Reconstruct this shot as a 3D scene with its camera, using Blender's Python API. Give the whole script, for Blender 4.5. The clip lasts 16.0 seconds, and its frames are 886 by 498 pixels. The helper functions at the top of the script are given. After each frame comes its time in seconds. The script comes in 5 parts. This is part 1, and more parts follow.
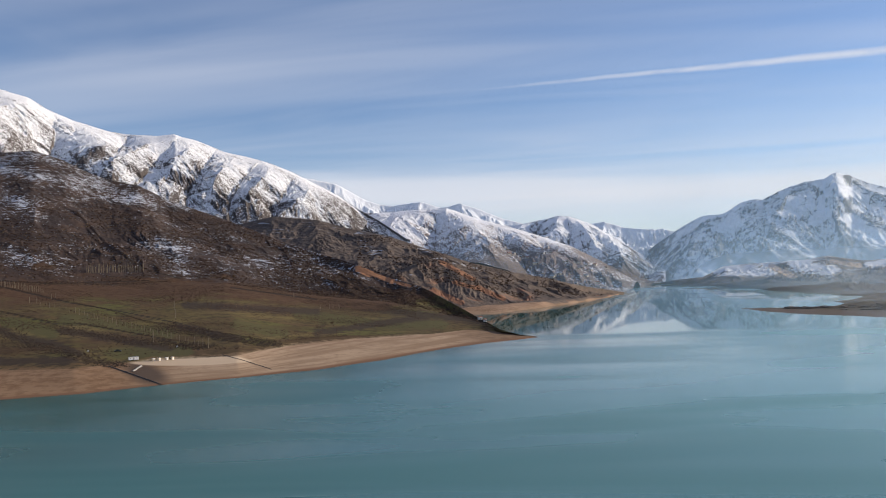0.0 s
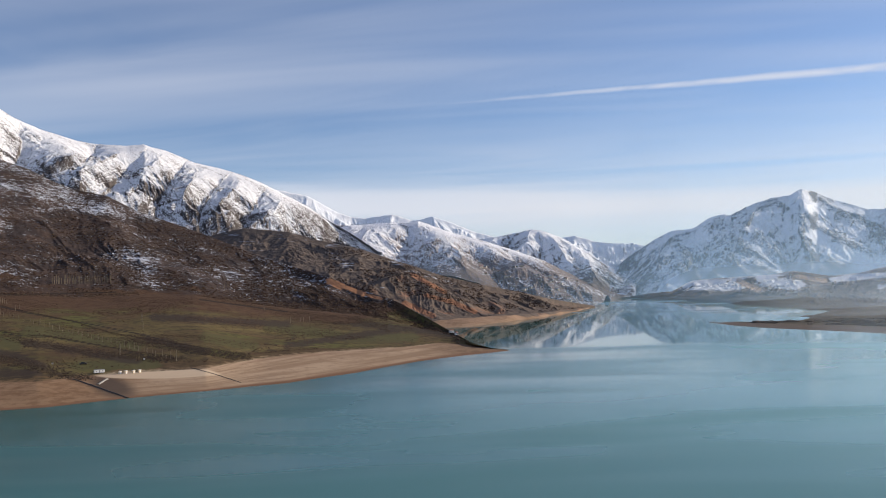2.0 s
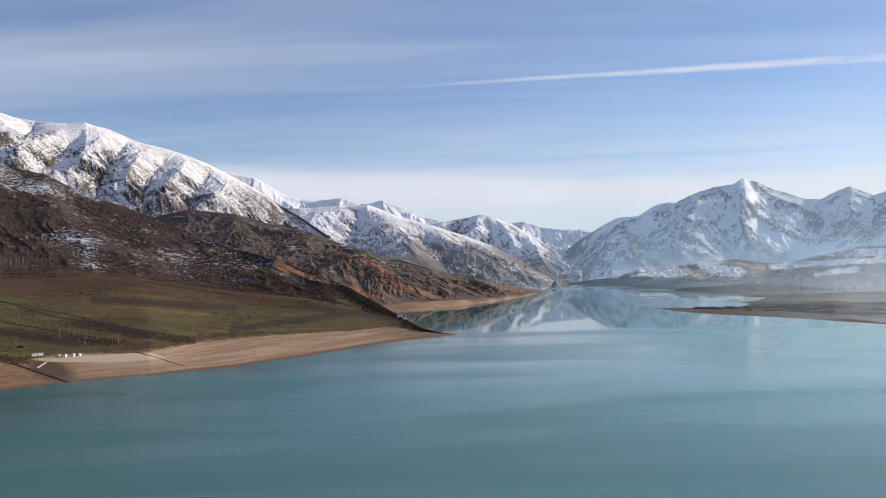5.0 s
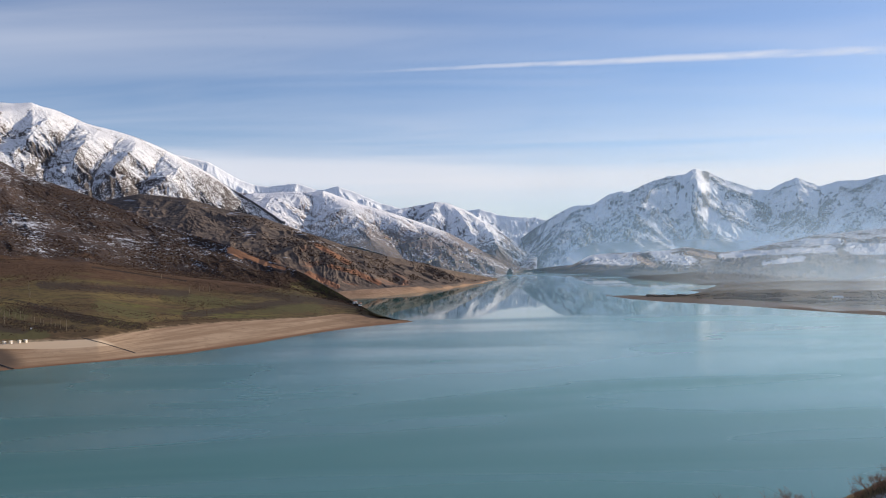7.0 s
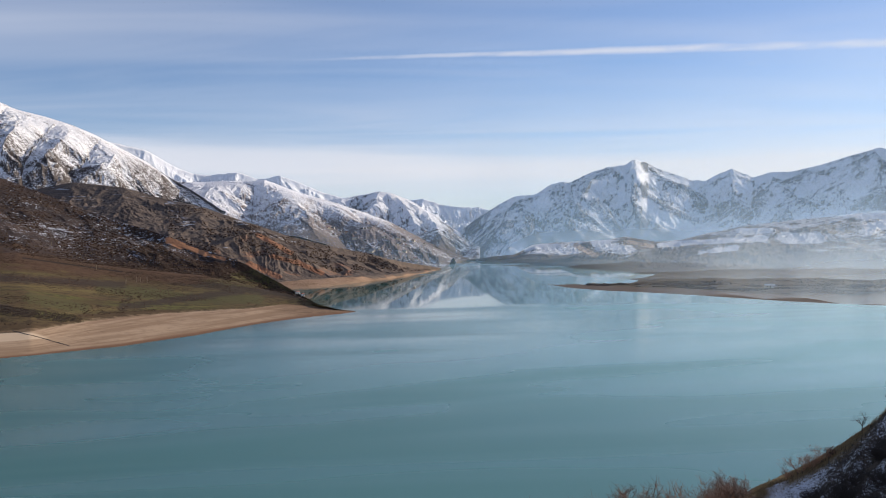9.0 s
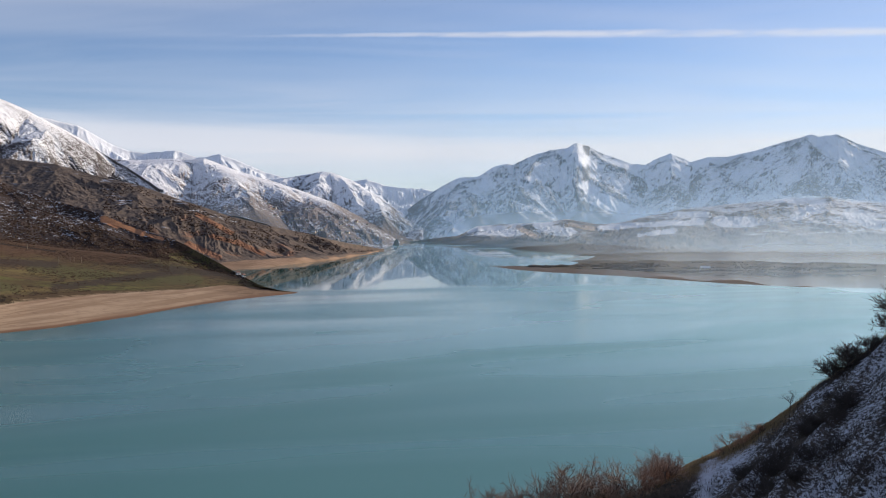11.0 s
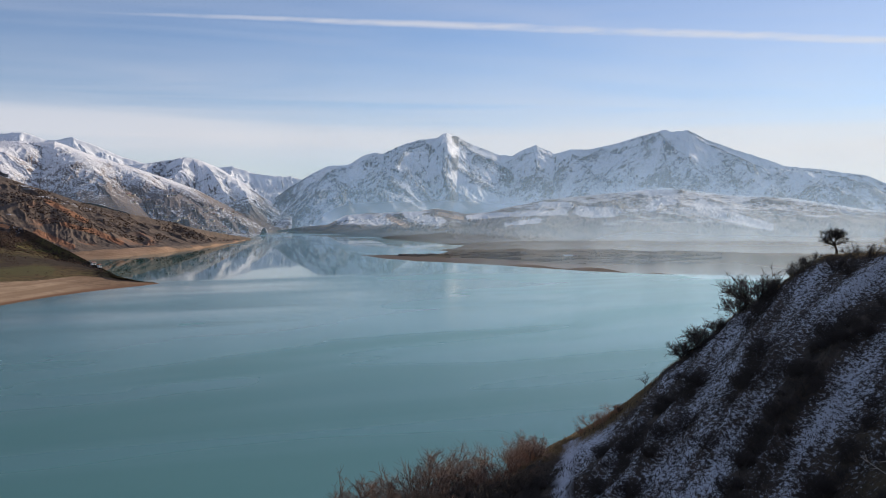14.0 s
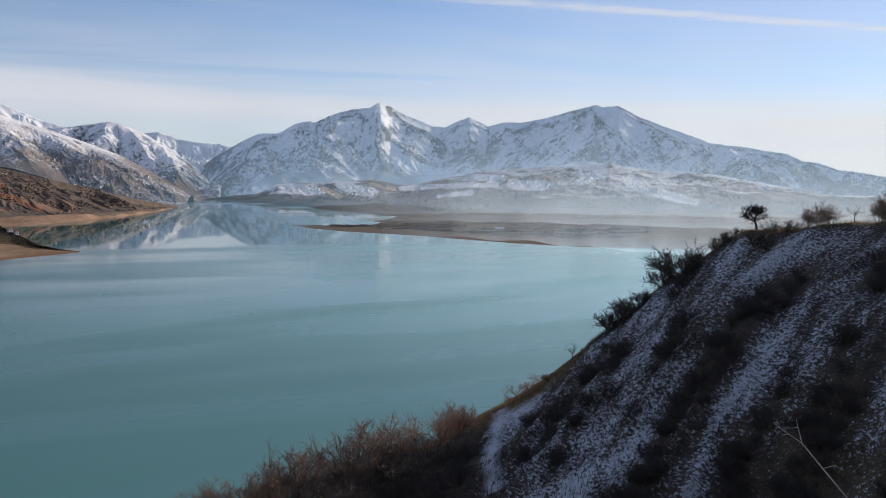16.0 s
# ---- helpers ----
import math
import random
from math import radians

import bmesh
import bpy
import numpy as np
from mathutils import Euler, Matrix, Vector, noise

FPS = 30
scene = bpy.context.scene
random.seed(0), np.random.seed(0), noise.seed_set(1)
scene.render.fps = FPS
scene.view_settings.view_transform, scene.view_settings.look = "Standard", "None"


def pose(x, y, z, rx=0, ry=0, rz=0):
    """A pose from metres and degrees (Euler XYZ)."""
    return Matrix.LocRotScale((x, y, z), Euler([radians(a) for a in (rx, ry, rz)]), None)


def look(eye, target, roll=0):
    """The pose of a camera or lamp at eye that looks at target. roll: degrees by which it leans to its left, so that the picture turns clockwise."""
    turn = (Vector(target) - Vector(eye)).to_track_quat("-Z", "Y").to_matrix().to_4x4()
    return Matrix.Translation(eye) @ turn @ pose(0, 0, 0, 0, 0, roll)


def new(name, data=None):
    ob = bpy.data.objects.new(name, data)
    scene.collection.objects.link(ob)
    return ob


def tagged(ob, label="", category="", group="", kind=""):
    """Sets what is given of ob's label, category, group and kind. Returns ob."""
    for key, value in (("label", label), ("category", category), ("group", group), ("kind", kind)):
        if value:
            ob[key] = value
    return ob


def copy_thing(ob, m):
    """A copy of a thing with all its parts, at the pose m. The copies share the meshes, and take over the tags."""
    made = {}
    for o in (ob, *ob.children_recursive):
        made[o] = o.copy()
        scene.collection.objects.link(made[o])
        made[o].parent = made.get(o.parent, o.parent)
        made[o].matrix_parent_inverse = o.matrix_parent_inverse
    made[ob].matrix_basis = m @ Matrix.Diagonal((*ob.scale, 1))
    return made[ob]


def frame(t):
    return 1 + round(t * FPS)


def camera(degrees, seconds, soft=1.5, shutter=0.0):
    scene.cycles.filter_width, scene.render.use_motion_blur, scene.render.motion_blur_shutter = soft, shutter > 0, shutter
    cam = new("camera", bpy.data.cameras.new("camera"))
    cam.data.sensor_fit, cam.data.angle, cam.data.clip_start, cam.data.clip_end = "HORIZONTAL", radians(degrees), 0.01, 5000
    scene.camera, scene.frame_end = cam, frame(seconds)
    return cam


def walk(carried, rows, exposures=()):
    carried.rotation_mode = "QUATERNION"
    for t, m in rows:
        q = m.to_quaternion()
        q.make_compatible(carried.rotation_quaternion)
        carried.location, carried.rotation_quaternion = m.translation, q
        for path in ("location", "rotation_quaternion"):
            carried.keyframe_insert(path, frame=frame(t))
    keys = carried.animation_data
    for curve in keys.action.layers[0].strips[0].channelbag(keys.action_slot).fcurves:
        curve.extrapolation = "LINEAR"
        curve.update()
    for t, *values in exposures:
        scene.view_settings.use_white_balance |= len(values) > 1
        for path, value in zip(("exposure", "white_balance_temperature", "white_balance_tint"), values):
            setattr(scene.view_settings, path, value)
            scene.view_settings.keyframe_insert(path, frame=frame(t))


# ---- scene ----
cam = camera(57.0, 16.0, soft=1.0)
EYE = 55.0  # the viewpoint's height over the water
# seconds, then the camera's turn: tilt, lean and heading in degrees
ROWS = [
    (0.0, 91.58, 1.60, 0.04), (0.5, 91.97, 1.45, -0.38), (1.0, 92.33, 1.36, -0.76), (1.5, 92.46, 1.29, -1.19),
    (2.0, 92.44, 1.31, -1.95), (2.5, 92.29, 1.28, -2.62), (3.0, 92.08, 1.29, -3.11), (5.5, 90.96, 0.76, -6.19),
    (6.0, 90.60, 0.73, -6.88), (6.5, 90.44, 0.53, -7.80), (7.0, 90.33, 0.46, -8.63), (7.5, 90.17, 0.56, -9.76),
    (8.0, 89.97, 0.58, -10.78), (8.5, 89.81, 0.59, -11.72), (11.0, 88.24, 0.13, -16.58), (11.5, 87.96, 0.06, -17.94),
    (12.0, 87.72, -0.24, -19.43), (12.5, 87.65, -0.64, -21.11), (13.0, 87.54, -0.72, -22.79), (13.5, 87.52, -0.29, -24.36),
    (14.0, 87.47, -0.18, -25.68), (14.5, 87.44, -0.52, -27.12), (15.0, 87.04, -1.01, -28.60), (15.5, 86.20, -1.23, -29.73),
    (16.0, 85.51, -1.09, -30.39),
]
walk(cam, [(t, pose(0, 0, EYE, rx, ry, rz)) for t, rx, ry, rz in ROWS], exposures=[(0.0, 0.12, 6350.0, 10.0), (5.5, 0.18, 6400.0, 11.0), (8.5, 0.16, 6400.0, 11.0), (11.0, 0.14, 6400.0, 11.0), (14.0, 0.0, 6450.0, 11.0), (16.0, 0.01, 6450.0, 11.0)])

# ---------------------------------------------------------------- sky and sun
SUN_AZ, SUN_EL = radians(71), radians(17.0)


class Nodes:
    """Short hand for building node trees."""

    def __init__(self, tree):
        self.tree = tree
        tree.nodes.clear()

    def add(self, kind):
        return self.tree.nodes.new(kind)

    def plug(self, value, socket):
        if value is None:
            return
        if isinstance(value, bpy.types.NodeSocket):
            self.tree.links.new(value, socket)
        else:
            if isinstance(value, (tuple, list)) and len(value) == 3 and socket.type == "RGBA":
                value = (*value, 1.0)
            socket.default_value = value

    def math(self, op, a, b=None, c=None, clamp=False):
        n = self.add("ShaderNodeMath")
        n.operation, n.use_clamp = op, clamp
        for v, s in zip((a, b, c), n.inputs):
            self.plug(v, s)
        return n.outputs[0]

    def vec(self, op, a, b=None):
        n = self.add("ShaderNodeVectorMath")
        n.operation = op
        self.plug(a, n.inputs[0])
        if b is not None:
            self.plug(b, n.inputs[3] if op == "SCALE" else n.inputs[1])
        return n.outputs["Value"] if op in ("DOT_PRODUCT", "LENGTH") else n.outputs[0]

    def split(self, v):
        n = self.add("ShaderNodeSeparateXYZ")
        self.plug(v, n.inputs[0])
        return n.outputs

    def join(self, x, y, z):
        n = self.add("ShaderNodeCombineXYZ")
        for v, s in zip((x, y, z), n.inputs):
            self.plug(v, s)
        return n.outputs[0]

    def noise(self, at, scale, detail=4.0, rough=0.55, distort=0.0):
        n = self.add("ShaderNodeTexNoise")
        self.plug(at, n.inputs["Vector"])
        for key, v in (("Scale", scale), ("Detail", detail), ("Roughness", rough), ("Distortion", distort)):
            self.plug(v, n.inputs[key])
        return n.outputs[0]

    def step(self, v, lo, hi, a=0.0, b=1.0):
        n = self.add("ShaderNodeMapRange")
        n.interpolation_type, n.clamp = "SMOOTHSTEP", True
        for x, s in zip((v, lo, hi, a, b), n.inputs):
            self.plug(x, s)
        return n.outputs[0]

    def mix(self, f, a, b, blend="MIX"):
        n = self.add("ShaderNodeMix")
        n.data_type, n.blend_type, n.clamp_factor = "RGBA", blend, True
        self.plug(f, n.inputs[0])
        self.plug(a, n.inputs[6])
        self.plug(b, n.inputs[7])
        return n.outputs[2]

    def bump(self, height, distance=1.0, strength=1.0, normal=None):
        n = self.add("ShaderNodeBump")
        self.plug(height, n.inputs["Height"])
        self.plug(distance, n.inputs["Distance"])
        self.plug(strength, n.inputs["Strength"])
        if normal is not None:
            self.plug(normal, n.inputs["Normal"])
        return n.outputs[0]

    def position(self):
        return self.add("ShaderNodeNewGeometry").outputs["Position"]

    def normal(self):
        return self.add("ShaderNodeNewGeometry").outputs["Normal"]

    def attr(self, name):
        n = self.add("ShaderNodeAttribute")
        n.attribute_name = name
        return n.outputs["Fac"]

    def chance(self):
        return self.add("ShaderNodeObjectInfo").outputs["Random"]

    def island(self):
        return self.add("ShaderNodeNewGeometry").outputs["Random Per Island"]

    def surface(self, color, rough=0.9, normal=None, **more):
        n = self.add("ShaderNodeBsdfPrincipled")
        self.plug(color, n.inputs["Base Color"])
        self.plug(rough, n.inputs["Roughness"])
        if normal is not None:
            self.plug(normal, n.inputs["Normal"])
        for key, v in more.items():
            self.plug(v, n.inputs[key.replace("_", " ")])
        out = self.add("ShaderNodeOutputMaterial")
        self.tree.links.new(n.outputs[0], out.inputs[0])
        return n


def make_sky():
    world = bpy.data.worlds.new("winter_sky")
    scene.world = world
    world.use_nodes = True
    n = Nodes(world.node_tree)
    tex = n.add("ShaderNodeTexSky")
    tex.sky_type, tex.sun_disc, tex.sun_elevation, tex.sun_rotation = "NISHITA", False, SUN_EL, SUN_AZ
    tex.air_density, tex.dust_density, tex.ozone_density, tex.altitude = 1.0, 0.15, 2.5, 900.0
    sky = tex.outputs[0]
    way = n.add("ShaderNodeTexCoord").outputs["Generated"]
    x, y, z = n.split(way)
    high = n.math("MAXIMUM", z, 0.012)
    px, py = n.math("DIVIDE", x, high), n.math("DIVIDE", y, high)
    # cirrus veils, drawn out along the wind
    across = n.math("ADD", py, n.math("MULTIPLY", px, 0.318))
    flat = n.join(n.math("MULTIPLY", px, 0.12), n.math("MULTIPLY", across, 0.34), 0.0)
    veil = n.noise(flat, 0.9, 3.0, 0.5, 1.3)
    wisps = n.noise(n.join(n.math("MULTIPLY", px, 0.35), n.math("MULTIPLY", across, 1.0), 3.0), 1.0, 4.0, 0.5, 1.6)
    veil = n.step(n.math("ADD", n.math("MULTIPLY", veil, 0.85), n.math("MULTIPLY", wisps, 0.15)), 0.33, 0.72, 0.0, 0.46)
    veil = n.math("ADD", veil, n.step(x, 0.25, 0.9, 0.0, 0.16))
    # the old vapour trail
    wob = n.math("MULTIPLY", n.math("SUBTRACT", n.noise(n.join(px, 0.0, 0.0), 1.6, 5.0, 0.6), 0.5), 0.10)
    off = n.math("ABSOLUTE", n.math("ADD", n.math("SUBTRACT", across, 4.56), wob))
    wide = n.step(px, 0.0, 4.0, 0.07, 0.20)
    trail = n.math("MULTIPLY", n.step(n.math("DIVIDE", off, wide), 0.0, 1.2, 1.0, 0.0), n.step(px, -0.7, 1.7, 0.0, 0.64))
    frayed = n.math("MULTIPLY", n.step(n.math("SUBTRACT", 4.56, across), 0.0, 0.55, 0.30, 0.0), n.math("MULTIPLY", n.step(across, 3.9, 4.56), n.step(px, 1.0, 3.6)))
    frayed = n.math("MULTIPLY", frayed, n.step(n.noise(n.join(n.math("MULTIPLY", px, 1.2), n.math("MULTIPLY", across, 2.6), 5.0), 1.6, 5.0, 0.65, 1.5), 0.38, 0.68))
    trail = n.math("MAXIMUM", trail, frayed)
    trail = n.math("MULTIPLY", trail, n.step(n.noise(n.join(px, across, 1.0), 3.0, 4.0, 0.7), 0.25, 0.6, 0.5, 1.0))
    # the pale bank low over the mountains, with streaks in its upper edge
    ragged = n.math("MULTIPLY", n.math("SUBTRACT", n.noise(n.join(n.math("MULTIPLY", x, 1.2), n.math("MULTIPLY", z, 26.0), 0.0), 2.0, 4.0, 0.5), 0.5), 0.05)
    level = n.math("ADD", n.math("ADD", z, ragged), n.math("MULTIPLY", x, 0.02))
    bank = n.step(level, 0.088, 0.158, 0.88, 0.0)
    bank = n.math("MULTIPLY", bank, n.step(level, 0.05, 0.095, n.step(x, 0.2, 0.75, 0.5, 0.95), 1.0))
    # upper haze opens to a paler blue
    cover = n.math("MAXIMUM", n.math("MAXIMUM", veil, trail), bank)
    cover = n.math("MULTIPLY", cover, n.step(z, -0.02, 0.0, 0.0, 1.0))
    white = n.mix(n.step(x, -0.3, 0.9), (7.3, 7.45, 8.1), (8.7, 8.25, 7.95))
    sky = n.mix(1.0, sky, SKY_TINT, "MULTIPLY")
    colour = n.mix(cover, sky, white)
    back = n.add("ShaderNodeBackground")
    n.plug(colour, back.inputs[0])
    back.inputs[1].default_value = SKY_STRENGTH
    out = n.add("ShaderNodeOutputWorld")
    world.node_tree.links.new(back.outputs[0], out.inputs[0])


SKY_STRENGTH = 0.095
SKY_TINT = (0.99, 1.03, 1.19)
make_sky()

sun = new("sun", bpy.data.lights.new("sun", "SUN"))
sun.data.energy, sun.data.angle, sun.data.color = 5.0, radians(0.6), (1.0, 0.86, 0.69)
sun.matrix_world = look((0, 0, 0), (-math.sin(SUN_AZ) * math.cos(SUN_EL), -math.cos(SUN_AZ) * math.cos(SUN_EL), -math.sin(SUN_EL)))

# ---------------------------------------------------------------- materials
def material(name):
    m = bpy.data.materials.new(name)
    m.use_nodes = True
    return m, Nodes(m.node_tree)


def make_water():
    m, n = material("lake_water")
    p = n.position()
    x, y, z = n.split(p)
    r = n.vec("LENGTH", p)
    # calm water lies off the far shores; a breeze ruffles the nearer lake
    wander = n.math("MULTIPLY", n.math("SUBTRACT", n.noise(n.join(n.math("MULTIPLY", x, 0.004), n.math("MULTIPLY", y, 0.02), 0.0), 1.0, 3.0, 0.5), 0.5), 160.0)
    edge = n.math("ADD", n.math("SUBTRACT", r, n.math("MULTIPLY", x, 0.22)), wander)
    calm = n.step(edge, 640.0, 720.0)
    gust = n.noise(n.join(n.math("MULTIPLY", x, 0.0028), n.math("MULTIPLY", y, 0.009), 0.0), 1.0, 2.0, 0.5, 0.4)
    streak = n.noise(n.join(n.math("MULTIPLY", x, 0.005), n.math("MULTIPLY", y, 0.019), 2.0), 1.0, 2.0, 0.5, 0.6)
    windy = n.math("ADD", n.step(gust, 0.30, 0.70, 0.22, 0.38), n.step(streak, 0.35, 0.65, -0.07, 0.06))
    windy = n.math("MULTIPLY", windy, n.step(r, 230.0, 620.0, 1.0, 0.55))
    rough = n.math("ADD", n.math("MULTIPLY", n.math("SUBTRACT", 1.0, calm), windy), n.math("MULTIPLY", calm, 0.03))
    colour = n.mix(n.step(gust, 0.3, 0.7), (0.022, 0.108, 0.102), (0.038, 0.148, 0.143))
    lane = n.noise(n.join(n.math("MULTIPLY", x, 0.0022), n.math("MULTIPLY", y, 0.012), 7.0), 1.0, 3.0, 0.55, 0.4)
    rough = n.math("ADD", rough, n.math("MULTIPLY", n.step(y, 1250.0, 1500.0), n.step(lane, 0.55, 0.60, 0.0, 0.22)))
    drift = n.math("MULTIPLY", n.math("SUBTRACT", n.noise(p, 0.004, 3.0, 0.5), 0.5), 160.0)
    # eastern lake pales with distance: haze and sky glow put into the colour
    haze_glow = n.step(n.math("ADD", n.math("SUBTRACT", x, n.math("MULTIPLY", y, 0.45)), drift), -240.0, 190.0)
    haze_glow = n.math("MULTIPLY", haze_glow, n.step(r, 150.0, 480.0, 0.30, 1.0))
    colour = n.mix(haze_glow, colour, (0.28, 0.535, 0.515))
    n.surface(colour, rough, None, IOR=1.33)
    return m


def make_mountain(name, rock_a, rock_b, snow=(0.80, 0.83, 0.88), cover=0.5, low=0.0, high=500.0, gain=0.35, steep=0.72, grain=0.02, relief=4.0, scrub=None, scrub_top=0.0, streaks=0.8, speck=1.2, crests=0.5):
    """Rock with snow that lies thicker with height and on gentler ground."""
    m, n = material(name)
    p = n.position()
    z = n.split(p)[2]
    up = n.split(n.normal())[2]
    big = n.noise(p, grain * 0.25, 5.0, 0.6)
    fine = n.noise(p, grain * 4.0, 8.0, 0.72)
    tiny = n.noise(p, grain * 13.0, 4.0, 0.75)
    rib = n.attr("rib")
    rock = n.mix(n.step(fine, 0.35, 0.65), rock_a, rock_b)
    if scrub is not None:
        rock = n.mix(n.step(n.math("ADD", z, n.math("MULTIPLY", big, 80.0)), scrub_top, scrub_top + 70.0, 1.0, 0.0), rock, scrub)
    lift = n.math("MULTIPLY", n.step(n.math("ADD", z, n.math("MULTIPLY", n.math("SUBTRACT", big, 0.5), 120.0)), low, high), gain)
    amount = n.math("ADD", n.math("ADD", cover, lift), n.math("MULTIPLY", n.math("SUBTRACT", up, steep), 1.25))
    amount = n.math("ADD", amount, n.math("MULTIPLY", n.math("SUBTRACT", big, 0.5), 0.45))
    # drift adds snow, also to brighten a spur as if sunlit
    amount = n.math("ADD", amount, n.math("MULTIPLY", n.attr("drift"), 0.7))
    spots = n.math("ADD", n.math("MULTIPLY", n.math("SUBTRACT", fine, 0.5), 0.8), n.math("MULTIPLY", n.math("SUBTRACT", tiny, 0.5), speck))
    # wind bares the crests of the ribs; snow fills the beds between
    spots = n.math("ADD", spots, n.math("MULTIPLY", n.math("SUBTRACT", rib, 0.55), crests))
    # bare streaks run down the fall lines
    fall = n.noise(n.join(n.math("MULTIPLY", n.attr("across"), 11.0), n.math("MULTIPLY", n.attr("along"), 2.4), 0.0), 1.0, 5.0, 0.62, 0.5)
    spots = n.math("ADD", spots, n.math("MULTIPLY", n.math("SUBTRACT", fall, 0.5), streaks))
    lie = n.step(n.math("SUBTRACT", amount, spots), 0.40, 0.60)
    colour = n.mix(lie, rock, snow)
    height = n.math("ADD", n.math("MULTIPLY", fine, relief), n.math("MULTIPLY", tiny, relief * 0.3))
    n.surface(colour, n.mix(lie, (0.95, 0.95, 0.95), (0.75, 0.75, 0.75)), n.bump(height, 1.0, 0.7), Specular_IOR_Level=0.2)
    return m


def make_shore():
    """Sand at the water, grazed fields above it, scrub and snow remnants on the hill. 'band' runs 0 to 3 from the water up."""
    m, n = material("shore_ground")
    p = n.position()
    x, y, z = n.split(p)
    band = n.attr("band")
    big, mid = n.noise(p, 0.006, 4.0, 0.55), n.noise(p, 0.03, 6.0, 0.6)
    fine = n.noise(p, 0.16, 6.0, 0.65)
    tide = n.noise(n.join(n.math("MULTIPLY", x, 0.012), n.math("MULTIPLY", y, 0.012), n.math("MULTIPLY", z, 1.4)), 1.0, 5.0, 0.6)
    sand = n.mix(n.step(tide, 0.38, 0.60), (0.43, 0.305, 0.20), (0.30, 0.20, 0.125))
    sand = n.mix(n.step(fine, 0.5, 0.68, 0.0, 0.55), sand, (0.22, 0.145, 0.09))
    sand = n.mix(n.step(mid, 0.5, 0.72), sand, (0.30, 0.20, 0.125))
    west = n.step(n.math("ADD", x, n.math("MULTIPLY", mid, 30.0)), -160.0, -130.0, 1.0, 0.0)
    sand = n.mix(n.math("MULTIPLY", west, 0.75), sand, n.mix(n.step(fine, 0.4, 0.6), (0.15, 0.075, 0.035), (0.26, 0.155, 0.085)))
    mud = n.step(n.vec("LENGTH", n.join(n.math("MULTIPLY", n.math("ADD", n.math("ADD", x, 166.0), n.math("MULTIPLY", n.math("SUBTRACT", y, 453.0), 0.55)), 0.09), n.math("MULTIPLY", n.math("SUBTRACT", y, 453.0), 0.032), 0.0)), n.math("ADD", 0.1, n.math("MULTIPLY", mid, 0.7)), 1.4, 0.9, 0.0)
    sand = n.mix(mud, sand, (0.085, 0.062, 0.048))
    pale = n.step(n.vec("LENGTH", n.join(n.math("MULTIPLY", n.math("ADD", x, 152.0), 0.027), n.math("MULTIPLY", n.math("ADD", n.math("SUBTRACT", y, 489.0), n.math("MULTIPLY", n.math("ADD", x, 152.0), -0.15)), 0.065), 0.0)), 0.85, 1.0, 0.85, 0.0)
    sand = n.mix(pale, sand, (0.60, 0.46, 0.32))
    tip = n.step(n.math("ADD", x, n.math("MULTIPLY", mid, 60.0)), 20.0, 75.0, 0.0, 0.85)
    sand = n.mix(tip, sand, n.mix(n.step(fine, 0.4, 0.6), (0.13, 0.078, 0.046), (0.24, 0.15, 0.09)))
    sand = n.mix(n.step(z, 0.15, 0.7, 1.0, 0.0), sand, (0.20, 0.105, 0.06))
    grass = n.mix(n.step(mid, 0.35, 0.68), (0.112, 0.088, 0.036), (0.112, 0.073, 0.038))
    grass = n.mix(n.step(n.noise(n.join(n.math("MULTIPLY", x, 0.008), n.math("MULTIPLY", y, 0.022), 4.0), 1.0, 3.0, 0.5), 0.50, 0.62), grass, (0.106, 0.100, 0.034))
    grass = n.mix(n.step(fine, 0.46, 0.60, 0.0, 0.75), grass, (0.048, 0.035, 0.022))
    tier = n.noise(n.join(n.math("MULTIPLY", x, 0.006), n.math("MULTIPLY", y, 0.004), n.math("MULTIPLY", band, 7.0)), 1.0, 5.0, 0.62, 0.4)
    grass = n.mix(n.step(tier, 0.52, 0.62, 0.0, 0.7), grass, (0.075, 0.046, 0.027))
    grass = n.mix(n.step(tier, 0.34, 0.44, 0.6, 0.0), grass, (0.173, 0.132, 0.054))
    rough_edge = n.math("MULTIPLY", n.math("SUBTRACT", fine, 0.5), 1.3)
    grass = n.mix(n.step(n.math("ADD", n.attr("green"), rough_edge), 0.2, 0.6, 0.0, 0.85), grass, (0.090, 0.083, 0.036))
    grass = n.mix(n.step(n.math("ADD", n.attr("thicket"), rough_edge), 0.2, 0.7, 0.0, 0.85), grass, (0.050, 0.036, 0.028))
    russet = n.mix(n.step(fine, 0.35, 0.65), (0.068, 0.038, 0.022), (0.102, 0.060, 0.035))
    scrub = n.mix(n.step(mid, 0.4, 0.62), (0.042, 0.032, 0.030), (0.070, 0.048, 0.039))
    scrub = n.mix(n.step(fine, 0.5, 0.72), scrub, (0.027, 0.021, 0.021))
    ledge = n.noise(n.join(n.math("MULTIPLY", x, 0.10), n.math("MULTIPLY", y, 0.10), n.math("MULTIPLY", z, 0.34)), 1.0, 7.0, 0.75, 0.4)
    dots = n.noise(p, 0.5, 3.0, 0.65)
    lying = n.math("ADD", n.math("ADD", n.math("MULTIPLY", ledge, 0.45), n.math("MULTIPLY", fine, 0.20)), n.math("ADD", n.math("MULTIPLY", dots, 0.35), n.math("MULTIPLY", big, 0.35)))
    lying = n.math("ADD", lying, n.math("ADD", n.step(z, 45.0, 280.0, -0.03, 0.012), n.math("MULTIPLY", n.attr("drift"), 0.055)))
    snow = n.step(lying, 0.715, 0.765)
    scrub = n.mix(n.math("MULTIPLY", snow, 0.85), scrub, (0.62, 0.66, 0.74))
